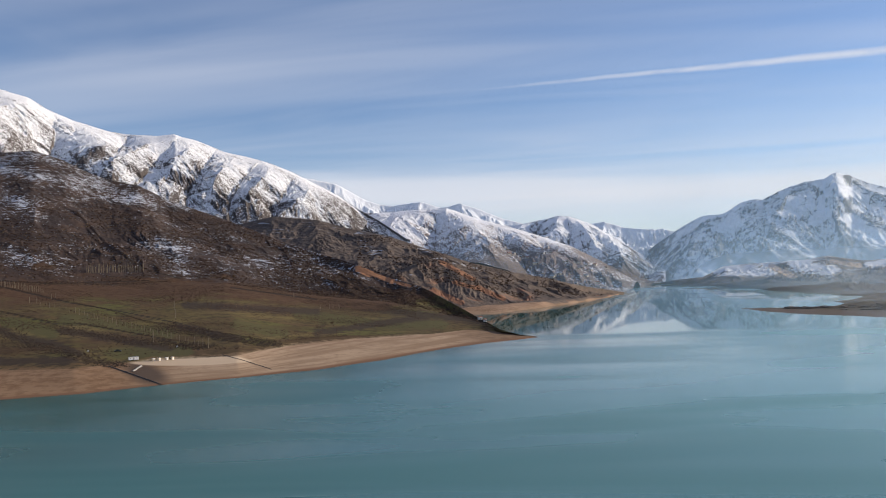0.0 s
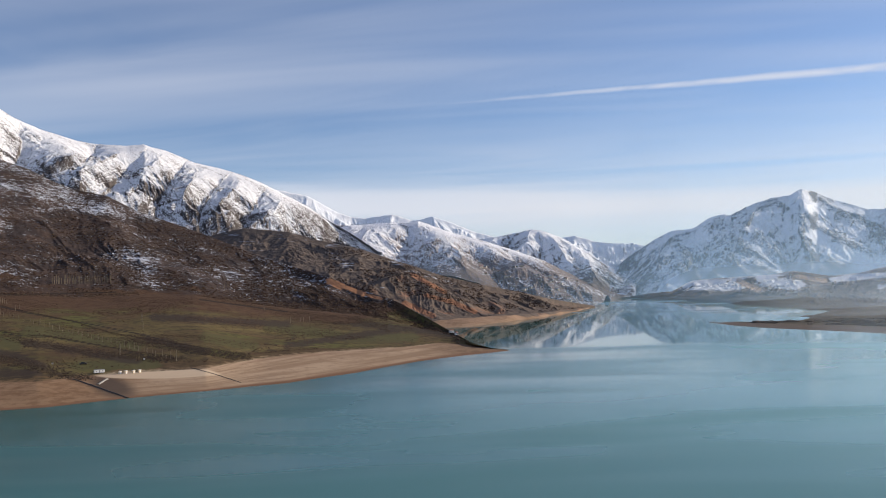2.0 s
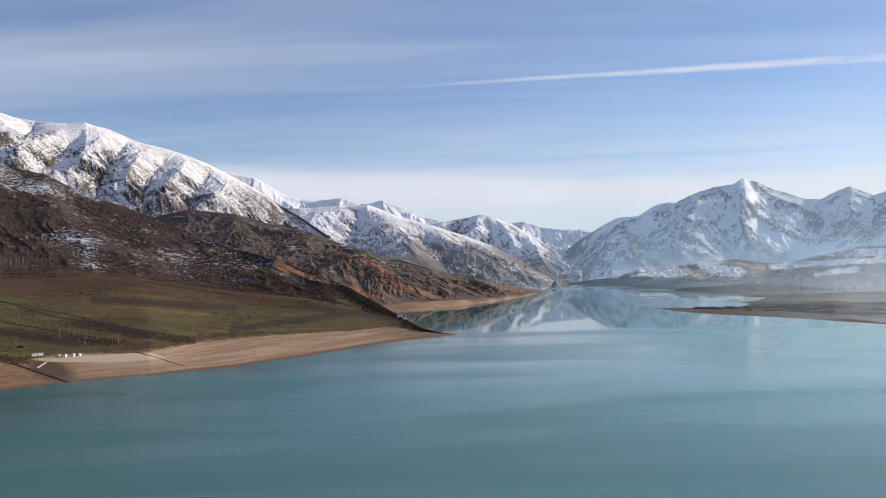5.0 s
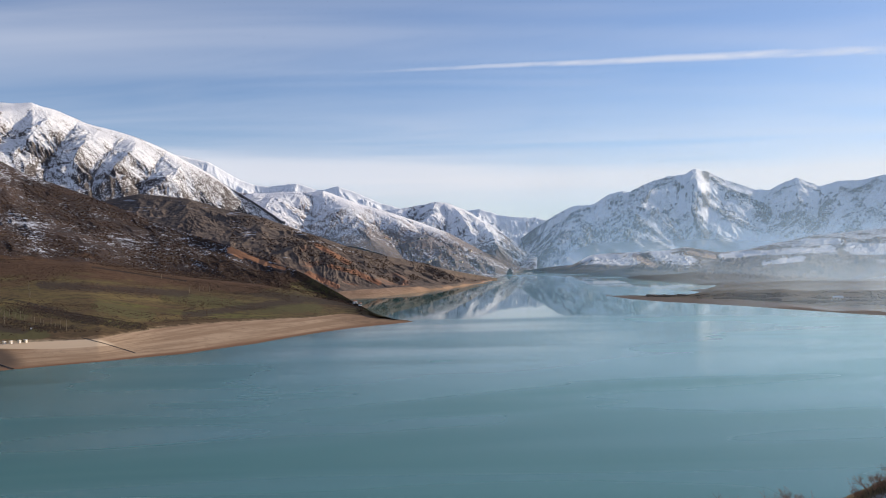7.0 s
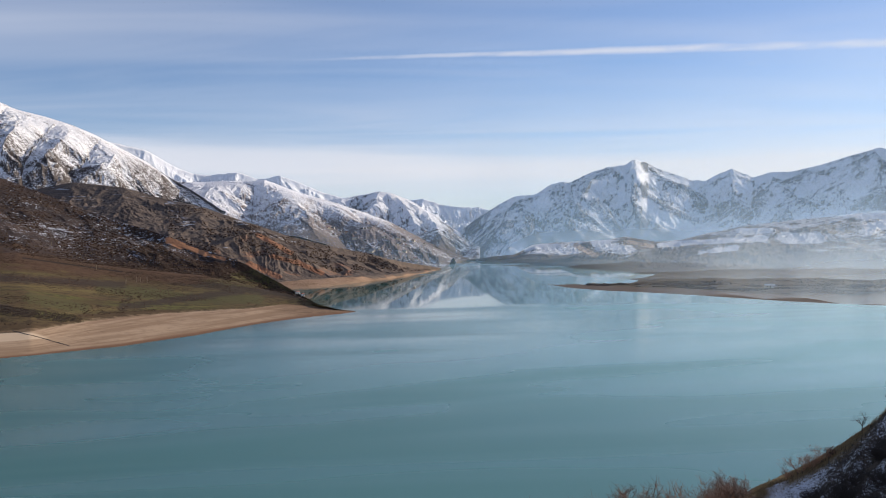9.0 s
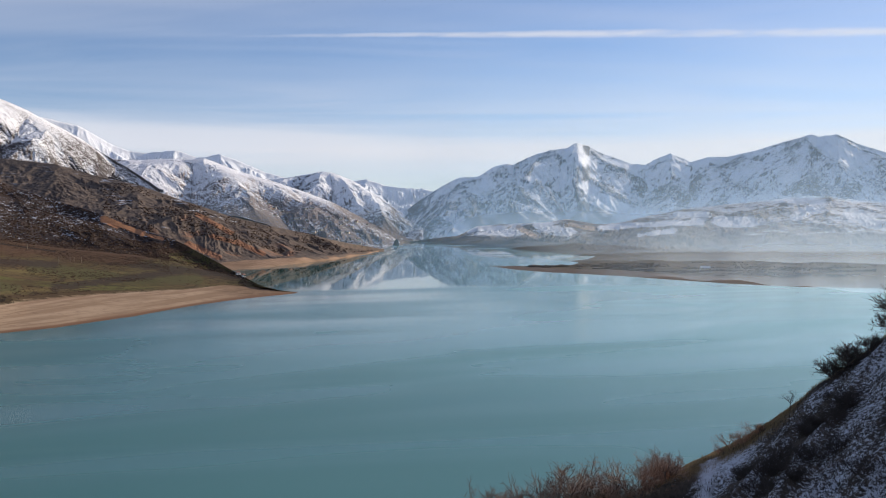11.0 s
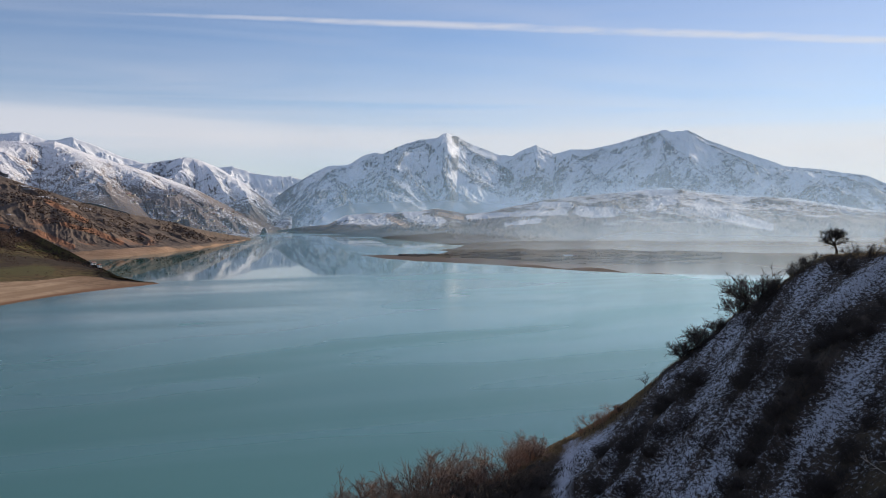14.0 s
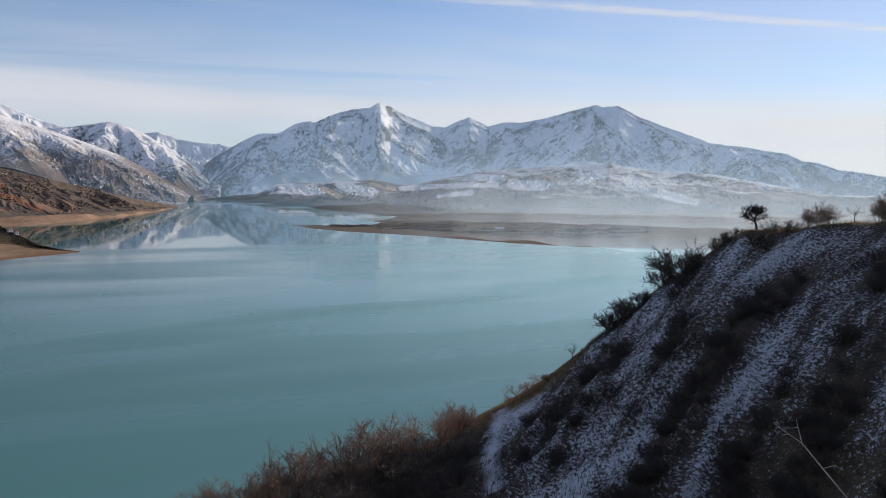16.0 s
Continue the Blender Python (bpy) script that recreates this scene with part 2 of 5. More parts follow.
    cliff = n.step(n.math("ADD", n.attr("cliff"), n.math("MULTIPLY", n.math("SUBTRACT", fine, 0.5), 1.5)), 0.35, 0.6)
    scrub = n.mix(cliff, scrub, n.mix(fine, (0.50, 0.25, 0.125), (0.33, 0.155, 0.085)))
    edge = n.math("ADD", band, n.math("MULTIPLY", n.math("SUBTRACT", mid, 0.5), 0.5))
    ground = n.mix(n.step(n.math("ADD", band, n.math("MULTIPLY", n.math("SUBTRACT", fine, 0.5), 0.12)), 0.97, 1.03), sand, grass)
    edge = n.math("SUBTRACT", edge, n.step(x, -70.0, 10.0, 0.0, 1.5))
    ground = n.mix(n.step(edge, 1.58, 1.72), ground, russet)
    ground = n.mix(n.step(edge, 1.95, 2.06), ground, scrub)
    ground = n.mix(n.math("MULTIPLY", cliff, n.step(band, 1.5, 1.8)), ground, n.mix(fine, (0.50, 0.25, 0.125), (0.33, 0.155, 0.085)))
    ground = n.mix(n.step(n.math("ADD", n.attr("ditch"), n.math("MULTIPLY", rough_edge, 0.5)), 0.2, 0.6, 0.0, 0.85), ground, (0.026, 0.021, 0.017))
    height = n.math("MULTIPLY", n.math("ADD", fine, n.math("MULTIPLY", mid, 2.0)), n.step(band, 0.9, 2.2, 0.15, 1.0))
    n.surface(ground, 0.95, n.bump(height, 1.0, 0.9), Specular_IOR_Level=0.1)
    return m


def make_bay():
    """The second shore: sand, red earth cliffs, terraced scrub with snow lying on the steps."""
    m, n = material("red_earth_ground")
    p = n.position()
    x, y, z = n.split(p)
    band = n.attr("band")
    mid, fine = n.noise(p, 0.02, 6.0, 0.62), n.noise(p, 0.12, 6.0, 0.65)
    sand = n.mix(n.step(mid, 0.35, 0.65), (0.34, 0.225, 0.15), (0.25, 0.16, 0.10))
    red = n.mix(n.step(fine, 0.35, 0.65), (0.30, 0.155, 0.098), (0.19, 0.122, 0.088))
    dark = n.mix(n.step(fine, 0.4, 0.65), (0.112, 0.090, 0.079), (0.165, 0.126, 0.10))
    red = n.mix(n.step(mid, 0.36, 0.46), red, dark)
    steps = n.noise(n.join(n.math("MULTIPLY", x, 0.022), n.math("MULTIPLY", y, 0.022), n.math("MULTIPLY", z, 0.22)), 1.0, 6.0, 0.70, 0.8)
    snow = n.step(n.math("ADD", steps, n.math("ADD", n.step(z, 40.0, 170.0, -0.08, 0.0), n.math("MULTIPLY", n.attr("drift"), 0.15))), 0.60, 0.67, 0.0, 0.75)
    hill = n.mix(snow, dark, (0.62, 0.66, 0.74))
    edge = n.math("ADD", band, n.math("MULTIPLY", n.math("SUBTRACT", mid, 0.5), 0.8))
    lean = n.math("ADD", n.math("ADD", band, n.math("MULTIPLY", n.math("SUBTRACT", mid, 0.5), 1.2)), n.step(x, 110.0, 190.0, 0.0, 0.55))
    ground = n.mix(n.step(lean, 0.8, 1.05), sand, red)
    ground = n.mix(n.step(edge, 1.75, 2.05), ground, hill)
    earth = n.step(n.math("ADD", n.attr("cliff"), n.math("MULTIPLY", n.math("SUBTRACT", fine, 0.5), 0.9)), 0.3, 0.6, 0.0, 0.85)
    ground = n.mix(earth, ground, n.mix(fine, (0.36, 0.17, 0.095), (0.22, 0.11, 0.065)))
    n.surface(ground, 0.95, n.bump(n.math("ADD", n.math("MULTIPLY", fine, 1.5), n.math("MULTIPLY", mid, 6.0)), 1.0, 0.9), Specular_IOR_Level=0.1)
    return m


def make_foothill():
    """Bare brown banks below, their shade put into the colour; snow-dusted meadows and terraces above."""
    m, n = material("foothill_ground")
    p = n.position()
    x, y, z = n.split(p)
    band, rib = n.attr("band"), n.attr("rib")
    up = n.split(n.normal())[2]
    big, mid, fine = n.noise(p, 0.0035, 5.0, 0.6), n.noise(p, 0.012, 5.0, 0.6), n.noise(p, 0.07, 6.0, 0.68)
    fields = n.noise(n.join(n.math("MULTIPLY", n.math("SUBTRACT", x, y), 0.0022), n.math("MULTIPLY", n.math("ADD", x, y), 0.006), n.math("MULTIPLY", z, 0.03)), 1.0, 5.0, 0.6, 0.8)
    soil = n.mix(n.step(fine, 0.35, 0.65), (0.085, 0.075, 0.068), (0.155, 0.135, 0.115))
    # near-black stands in for the shade the banks lie in
    bank = n.mix(n.step(fine, 0.35, 0.65), (0.030, 0.029, 0.030), (0.056, 0.052, 0.048))
    amount = n.math("ADD", n.math("MULTIPLY", fields, 0.55), n.math("ADD", n.math("MULTIPLY", mid, 0.35), n.math("MULTIPLY", fine, 0.45)))
    amount = n.math("ADD", amount, n.math("ADD", n.step(n.math("ADD", z, n.math("MULTIPLY", big, 40.0)), 5.0, 100.0, -0.26, 0.05), n.math("MULTIPLY", n.math("SUBTRACT", up, 0.97), 1.2)))
    amount = n.math("SUBTRACT", amount, n.math("MULTIPLY", n.math("SUBTRACT", rib, 0.6), 0.16))
    amount = n.math("ADD", amount, n.math("SUBTRACT", n.math("MULTIPLY", n.attr("drift"), 0.44), n.math("MULTIPLY", n.attr("bare"), 0.5)))
    meadow = n.mix(n.step(amount, 0.65, 0.86, 0.0, 0.92), soil, (0.74, 0.77, 0.82))
    bluff = n.step(n.math("ADD", n.attr("bluff"), n.math("MULTIPLY", n.math("SUBTRACT", fine, 0.5), 0.5)), 0.35, 0.55, 0.0, 0.85)
    meadow = n.mix(bluff, meadow, (0.46, 0.36, 0.28))
    meadow = n.mix(n.step(n.math("ADD", n.attr("bare"), n.math("MULTIPLY", n.math("SUBTRACT", mid, 0.5), 0.6)), 0.1, 0.6, 0.0, 0.9), meadow, bank)
    edge = n.math("ADD", band, n.math("MULTIPLY", n.math("SUBTRACT", big, 0.5), 0.5))
    n.surface(n.mix(n.step(edge, 0.75, 1.05), bank, meadow), 0.95, n.bump(n.math("MULTIPLY", fine, 2.5), 1.0, 0.7), Specular_IOR_Level=0.2)
    return m


def make_spit():
    m, n = material("spit_ground")
    p = n.position()
    band = n.attr("band")
    mid, fine = n.noise(p, 0.009, 6.0, 0.66), n.noise(p, 0.09, 6.0, 0.65)
    sand = n.mix(n.step(mid, 0.35, 0.65), (0.165, 0.132, 0.112), (0.115, 0.094, 0.082))
    plain = n.mix(n.step(mid, 0.4, 0.62), (0.066, 0.060, 0.050), (0.125, 0.105, 0.082))
    plain = n.mix(n.step(fine, 0.5, 0.7), plain, (0.045, 0.040, 0.034))
    n.surface(n.mix(n.step(n.math("ADD", band, n.math("MULTIPLY", n.math("SUBTRACT", fine, 0.5), 0.3)), 0.95, 1.1), sand, plain), 0.95, n.bump(fine, 1.0, 0.6), Specular_IOR_Level=0.1)
    return m


def make_near_ground():
    """Steep stony turf with thin snow caught between the tussocks."""
    m, n = material("snow_dusted_slope")
    p = n.position()
    x, y, z = n.split(p)
    runs = n.join(n.math("MULTIPLY", n.math("SUBTRACT", y, n.math("MULTIPLY", x, 0.12)), 0.42), n.math("MULTIPLY", x, 0.10), n.math("MULTIPLY", z, 0.10))
    broad = n.noise(runs, 0.7, 4.0, 0.6, 0.8)
    mid, fine, grit = n.noise(p, 0.8, 5.0, 0.65), n.noise(p, 3.4, 5.0, 0.72), n.noise(p, 11.0, 4.0, 0.7)
    soil = n.mix(n.step(mid, 0.35, 0.65), (0.068, 0.056, 0.046), (0.118, 0.092, 0.070))
    soil = n.mix(n.step(fine, 0.55, 0.75, 0.0, 0.7), soil, (0.085, 0.062, 0.042))
    soil = n.mix(n.math("MULTIPLY", n.attr("grassy"), n.step(mid, 0.3, 0.65, 0.35, 1.0)), soil, n.mix(fine, (0.095, 0.078, 0.045), (0.17, 0.125, 0.07)))
    lie = n.math("ADD", n.math("ADD", n.math("MULTIPLY", broad, 0.30), n.math("MULTIPLY", fine, 0.75)), n.math("MULTIPLY", grit, 0.35))
    lie = n.step(n.math("ADD", lie, n.math("MULTIPLY", n.math("SUBTRACT", n.attr("snow"), 0.5), 0.17)), 0.70, 0.81, 0.0, 0.88)
    lie = n.math("MULTIPLY", lie, n.step(n.attr("snow"), 0.02, 0.2))
    colour = n.mix(lie, soil, (0.74, 0.77, 0.82))
    colour = n.mix(n.attr("turf"), colour, n.mix(fine, (0.24, 0.16, 0.075), (0.13, 0.088, 0.042)))
    colour = n.mix(n.attr("path"), colour, n.mix(n.step(fine, 0.35, 0.7), (0.80, 0.82, 0.87), (0.52, 0.52, 0.55)))
    n.surface(colour, 0.92, n.bump(n.math("ADD", n.math("MULTIPLY", fine, 0.22), n.math("MULTIPLY", mid, 0.3)), 1.0, 1.0), Specular_IOR_Level=0.1)
    return m


def make_plain(name, a, b, rough=0.85, scale=3.0, spread=0.25, metallic=0.0):
    """One stuff with grain, a shade lighter or darker from piece to piece."""
    m, n = material(name)
    grain = n.noise(n.position(), scale, 5.0, 0.65)
    colour = n.mix(n.step(grain, 0.32, 0.68), a, b)
    colour = n.mix(n.math("MULTIPLY", n.chance(), spread), colour, (0.02, 0.02, 0.02))
    n.surface(colour, rough, n.bump(grain, 0.02, 0.5), Metallic=metallic)
    return m


WATER = make_water()
SHORE, BAY, FOOTHILL, SPIT, NEAR = make_shore(), make_bay(), make_foothill(), make_spit(), make_near_ground()
SNOWY = make_mountain("snowy_limestone", (0.055, 0.046, 0.044), (0.125, 0.105, 0.095), snow=(0.86, 0.86, 0.88), cover=0.27, low=150.0, high=420.0, gain=0.15, steep=0.80, grain=0.02, relief=4.0, scrub=(0.095, 0.075, 0.064), scrub_top=80.0, streaks=0.9, speck=2.5, crests=0.7)
RANGE = make_mountain("range_rock", (0.15, 0.125, 0.118), (0.24, 0.198, 0.18), snow=(0.84, 0.84, 0.87), cover=0.05, low=45.0, high=230.0, gain=0.44, steep=0.80, grain=0.018, relief=4.0, scrub=(0.13, 0.105, 0.095), scrub_top=60.0, speck=1.9)
PYRAMID = make_mountain("pyramid_rock", (0.11, 0.10, 0.10), (0.20, 0.18, 0.175), snow=(0.84, 0.85, 0.88), cover=0.22, low=40.0, high=230.0, gain=0.36, steep=0.80, grain=0.016, relief=4.0, scrub=(0.13, 0.105, 0.095), scrub_top=30.0)
# far rock kept pale and faintly blue, distance haze put into its colour
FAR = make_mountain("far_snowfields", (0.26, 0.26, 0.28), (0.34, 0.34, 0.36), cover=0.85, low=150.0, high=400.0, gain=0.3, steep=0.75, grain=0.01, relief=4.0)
# bluish rock and thin low snow also put haze and shade into the colour
MASSIF = make_mountain("massif_rock", (0.080, 0.088, 0.100), (0.135, 0.143, 0.155), snow=(0.80, 0.83, 0.88), cover=0.10, low=0.0, high=320.0, gain=0.28, steep=0.80, grain=0.016, relief=4.0, speck=2.0, crests=1.0)
LAKEBED = make_plain("lakebed_silt", (0.16, 0.13, 0.10), (0.22, 0.18, 0.14), scale=0.05)

# ---------------------------------------------------------------- shaping the land
def hash2(ix, iy, seed):
    h = (ix.astype(np.int64) * 374761393 + iy.astype(np.int64) * 668265263 + seed * 974711) & 0xFFFFFFFF
    h = ((h ^ (h >> 13)) * 1274126177) & 0xFFFFFFFF
    return (h ^ (h >> 16)) & 0xFFFFFFFF


def perlin(x, y, seed=0):
    """Gradient noise, about -0.7 to 0.7."""
    ix, iy = np.floor(x), np.floor(y)
    fx, fy = x - ix, y - iy
    ux, uy = fx * fx * fx * (fx * (fx * 6 - 15) + 10), fy * fy * fy * (fy * (fy * 6 - 15) + 10)

    def corner(dx, dy):
        a = hash2(ix + dx, iy + dy, seed) * (2 * np.pi / 4294967296.0)
        return np.cos(a) * (fx - dx) + np.sin(a) * (fy - dy)

    low = corner(0, 0) * (1 - ux) + corner(1, 0) * ux
    high = corner(0, 1) * (1 - ux) + corner(1, 1) * ux
    return low * (1 - uy) + high * uy


def ridged(x, y, octaves=6, seed=0, lac=2.05, gain=0.48):
    """Sharp crests with gullies between, about 0 to 1."""
    total, amp, weight, norm = np.zeros_like(x), 1.0, np.ones_like(x), 0.0
    for k in range(octaves):
        v = (1 - np.abs(perlin(x, y, seed + k)) * 2.0) ** 2
        total += v * amp * weight
        norm += amp
        weight = np.clip(v * 1.4, 0.15, 1)
        amp *= gain
        x, y = x * lac + 11.3, y * lac - 7.1
    return total / norm


def fbm(x, y, octaves=5, seed=0):
    total, amp = np.zeros_like(x), 1.0
    for k in range(octaves):
        total += perlin(x, y, seed + k) * amp
        amp *= 0.5
        x, y = x * 2.03 + 5.2, y * 2.03 + 1.7
    return total


def cell_waves(x, y, px, py, seed):
    """Waves with their crests square to (px, py), laid cell by cell; the value -1 to 1 and its slope along x and y."""
    ix, iy = np.floor(x), np.floor(y)
    fx, fy = x - ix, y - iy
    total, sx, sy, weight = (np.zeros_like(x) for _ in range(4))
    for i in (-1, 0, 1):
        for j in (-1, 0, 1):
            h = hash2(ix + i, iy + j, seed)
            ox, oy = fx - i - ((h & 1023) / 1023.0) * 0.9, fy - j - (((h >> 10) & 1023) / 1023.0) * 0.9
            w = np.exp(-2.4 * (ox * ox + oy * oy))
            turn = (ox * px + oy * py) * 2 * np.pi
            total += np.cos(turn) * w
            push = np.sin(turn) * w
            sx -= push * px
            sy -= push * py
            weight += w
    return total / weight, sx / weight, sy / weight


def gullies(x, y, gx, gy, size, octaves=5, seed=0, branch=1.6, gain=0.5):
    """Branching gullies down the fall lines of a slope with the gradient gx, gy: about -1 in the beds, 0 on the crests."""
    steep = np.maximum(np.hypot(gx, gy), 1e-4)
    ux, uy = gx / steep, gy / steep
    tx, ty, total, amp, norm, f = ux.copy(), uy.copy(), np.zeros_like(x), 1.0, 0.0, 1.0 / size
    for k in range(octaves):
        length = np.maximum(np.hypot(tx, ty), 1e-4)
        v, sx, sy = cell_waves(x * f + 3.7 * k, y * f - 2.3 * k, -ty / length, tx / length, seed + k)
        total += -np.sqrt(np.clip((1 - v) * 0.5, 0, 1)) * amp
        norm += amp
        tx, ty = tx + sx * amp * branch, ty + sy * amp * branch
        amp *= gain
        f *= 1.95
    return total / norm


def fall_line(z, d, az):
    """The gradient along x and y of a sheet laid out by heading and distance."""
    da = az[0, 1] - az[0, 0]
    zr = np.gradient(z, axis=0) / np.maximum(np.gradient(d, axis=0), 0.4)
    zt = (np.gradient(z, axis=1) - zr * np.gradient(d, axis=1)) / (d * da)
    return zr * np.sin(az) + zt * np.cos(az), zr * np.cos(az) - zt * np.sin(az)


def grid_mesh(name, verts, rows, cols, mat, attrs=None):
    """A sheet of rows x cols points as one mesh object."""
    mesh = bpy.data.meshes.new(name)
    i = np.arange(rows - 1)[:, None] * cols + np.arange(cols - 1)[None, :]
    quads = np.stack([i, i + 1, i + 1 + cols, i + cols], -1).reshape(-1, 4)
    mesh.vertices.add(rows * cols)
    mesh.vertices.foreach_set("co", verts.reshape(-1).astype(np.float32))
    mesh.loops.add(quads.size)
    mesh.loops.foreach_set("vertex_index", quads.reshape(-1).astype(np.int32))
    mesh.polygons.add(len(quads))
    mesh.polygons.foreach_set("loop_start", np.arange(0, quads.size, 4, dtype=np.int32))
    mesh.polygons.foreach_set("use_smooth", np.ones(len(quads), dtype=bool))
    mesh.update(calc_edges=True)
    mesh.validate()
    for key, values in (attrs or {}).items():
        mesh.attributes.new(key, "FLOAT", "POINT").data.foreach_set("value", values.reshape(-1).astype(np.float32))
    mesh.materials.append(mat)
    return new(name, mesh)


def smooth_line(line, az, width):
    """x and y as distance, and height, at the headings az, of a line of points seen from the viewpoint."""
    p = np.array(line, dtype=float)
    head, dist = np.degrees(np.arctan2(p[:, 0], p[:, 1])), np.hypot(p[:, 0], p[:, 1])
    order = np.argsort(head)
    d, z = np.interp(az, head[order], dist[order]), np.interp(az, head[order], p[order, 2])
    if width > 0:
        k = np.exp(-0.5 * (np.arange(-3 * width, 3 * width + 1) / width) ** 2)
        k /= k.sum()
        d, z = (np.convolve(np.pad(v, 3 * width, "edge"), k, "valid") for v in (d, z))
    return d, z


HEIGHTS = {}  # the finished sheets, to stand things on


def landform(name, mat, lines, az0, az1, cols, rows, rough, size, stretch=0.4, skew=0.0, seed=1, soften=2, crest_keep=0.15, shape=1.0, back=(600.0, -250.0), envelope=None, start=0.0, warp=0.35, taper=0.0, crag=0.0, spurs=(), spur_high=0.0, spur_wide=1.0, gully=0.0, gully_size=200.0, cut=None, marks=None):
    """Land that rises through several lines (water's edge, terraces, crest) and falls away behind the last.
    rough: height of its spurs and gullies; size: their width in metres."""
    az = np.linspace(az0, az1, cols)
    dz = [smooth_line(line, az, soften) for line in lines]
    ds, zs, band = [], [], []
    for k in range(len(lines) - 1):
        v = np.linspace(0, 1, rows[k], endpoint=False)[:, None]
        ds.append(dz[k][0] + (dz[k + 1][0] - dz[k][0]) * v)
        zs.append(dz[k][1] + (dz[k + 1][1] - dz[k][1]) * v ** shape)
        band.append(np.repeat(k + v, cols, 1))
    v = np.linspace(0, 1, 10)[:, None]
    ds.append(dz[-1][0] + back[0] * v)
    zs.append(dz[-1][1] + back[1] * v ** 1.3)
    band.append(np.repeat(len(lines) - 1 + v * 0.2, cols, 1))
    d, z, band = np.vstack(ds), np.vstack(zs), np.vstack(band)
    a = np.radians(az)[None, :]
    s, run = a * np.mean(dz[-1][0]) + 0 * d, d
    wx, wy = fbm(s / size, run / size, 4, seed + 40), fbm(s / size + 9, run / size + 4, 4, seed + 50)
    u = (s + skew * run) / size + wx * warp
    w = run * stretch / size + wy * warp
    spur = ridged(u, w, 7, seed) - 0.55
    rib = ridged(u * 5.0 + 3.1, w * 2.2, 4, seed + 200)
    top = len(lines) - 1.0
    env = np.clip((band - start) / max(top - start, 0.01) * 2.2, 0, 1)
    env = env * (crest_keep + (1 - crest_keep) * np.clip((top - band) * 2.6, 0, 1))
    if envelope is not None:
        env = np.interp(band, *envelope)
    relief = np.zeros_like(z)
    slope = np.degrees(np.arctan2(z - EYE, d))
    for line in spurs:
        pts = []
        for heading, el in line:
            k = int(np.clip(np.searchsorted(az, heading), 0, cols - 1))
            i = int(np.argmin(np.abs(slope[: d.shape[0] - 9, k] - el)))
            pts.append((s[i, k], run[i, k]))
        near = np.full_like(z, 1e9)
        for (x0, y0), (x1, y1) in zip(pts[:-1], pts[1:]):
            dx, dy = x1 - x0, y1 - y0
            f = np.clip(((s - x0) * dx + (run - y0) * dy) / max(dx * dx + dy * dy, 1.0), 0, 1)
            near = np.minimum(near, np.hypot(s - x0 - f * dx, (run - y0 - f * dy) * 0.8))
        relief = np.maximum(relief, np.clip(1 - (near + 0.25 * spur_wide * wx) / spur_wide, 0, 1))
    rise = relief * spur_high * np.clip((top - band) * 5, 0, 1)
    if taper > 0:
        env = env * np.clip(np.minimum(az - az0, az1 - az) / taper, 0, 1)[None, :]
    rise = rise + spur * rough * env + (ridged(s / size * 6.0, run / size * 4.0, 4, seed + 300) - 0.5) * crag * np.clip(band * 2, 0, 1) * (env > 0.01)
    if gully > 0:
        x, y = d * np.sin(a), d * np.cos(a)
        gx, gy = fall_line(z + rise, d, a)
        bed = gullies(x, y, gx, gy, gully_size, 5, seed + 500)
        where = env if cut is None else np.interp(band, *cut)
        if taper > 0:
            where = where * np.clip(np.minimum(az - az0, az1 - az) / taper, 0, 1)[None, :]
        rise = rise + (bed + 0.35) * gully * where
        rib = np.clip(1.15 + bed * 1.3, 0, 1)
    # no spur stands over the crest behind it
    room = np.maximum(EYE + d * ((dz[-1][1] - EYE) / dz[-1][0]) - z, 0) * 0.7 + 2.5 + crag * 0.5
    rise = np.where(rise > 0, room * np.tanh(rise / room), rise)
    z = z + rise
    verts = np.stack([d * np.sin(a), d * np.cos(a), z], -1)
    sheet = {}
    el = np.degrees(np.arctan2(z - EYE, d))
    for key, strokes in (marks or {}).items():
        sheet[key] = np.zeros_like(z)
        for line, wide in strokes:
            near = np.full_like(z, 99.0)
            for (h0, e0), (h1, e1) in zip(line[:-1], line[1:]):
                dh, de = h1 - h0, e1 - e0
                f = np.clip(((az - h0) * dh + (el - e0) * de) / max(dh * dh + de * de, 1e-6), 0, 1)
                near = np.minimum(near, np.hypot(az - h0 - f * dh, (el - e0 - f * de) * 1.4))
            sheet[key] = np.maximum(sheet[key], np.clip(1 - near / wide, 0, 1))
    ob = grid_mesh(name, verts, d.shape[0], cols, mat, {**sheet, "band": band, "rib": rib, "across": (s + skew * run) / size, "along": run / size})
    HEIGHTS[name] = (np.radians(az), d, z, band)
    return ob


def ground_at(name, x, y):
    """Height and band of a finished sheet under x, y."""
    az, d, z, band = HEIGHTS[name]
    a, r = math.atan2(x, y), math.hypot(x, y)
    k = int(np.clip(np.searchsorted(az, a), 1, len(az) - 1))
    return float(np.interp(r, d[:, k], z[:, k])), float(np.interp(r, d[:, k], band[:, k]))


def on_band(name, a_deg, b):
    """The place on a finished sheet at heading a_deg where its band is b."""
    az, d, z, band = HEIGHTS[name]
    k = int(np.clip(np.searchsorted(az, radians(a_deg)), 1, len(az) - 1))
    r = float(np.interp(b, band[:, k], d[:, k]))
    return Vector((r * math.sin(radians(a_deg)), r * math.cos(radians(a_deg)), float(np.interp(b, band[:, k], z[:, k]))))


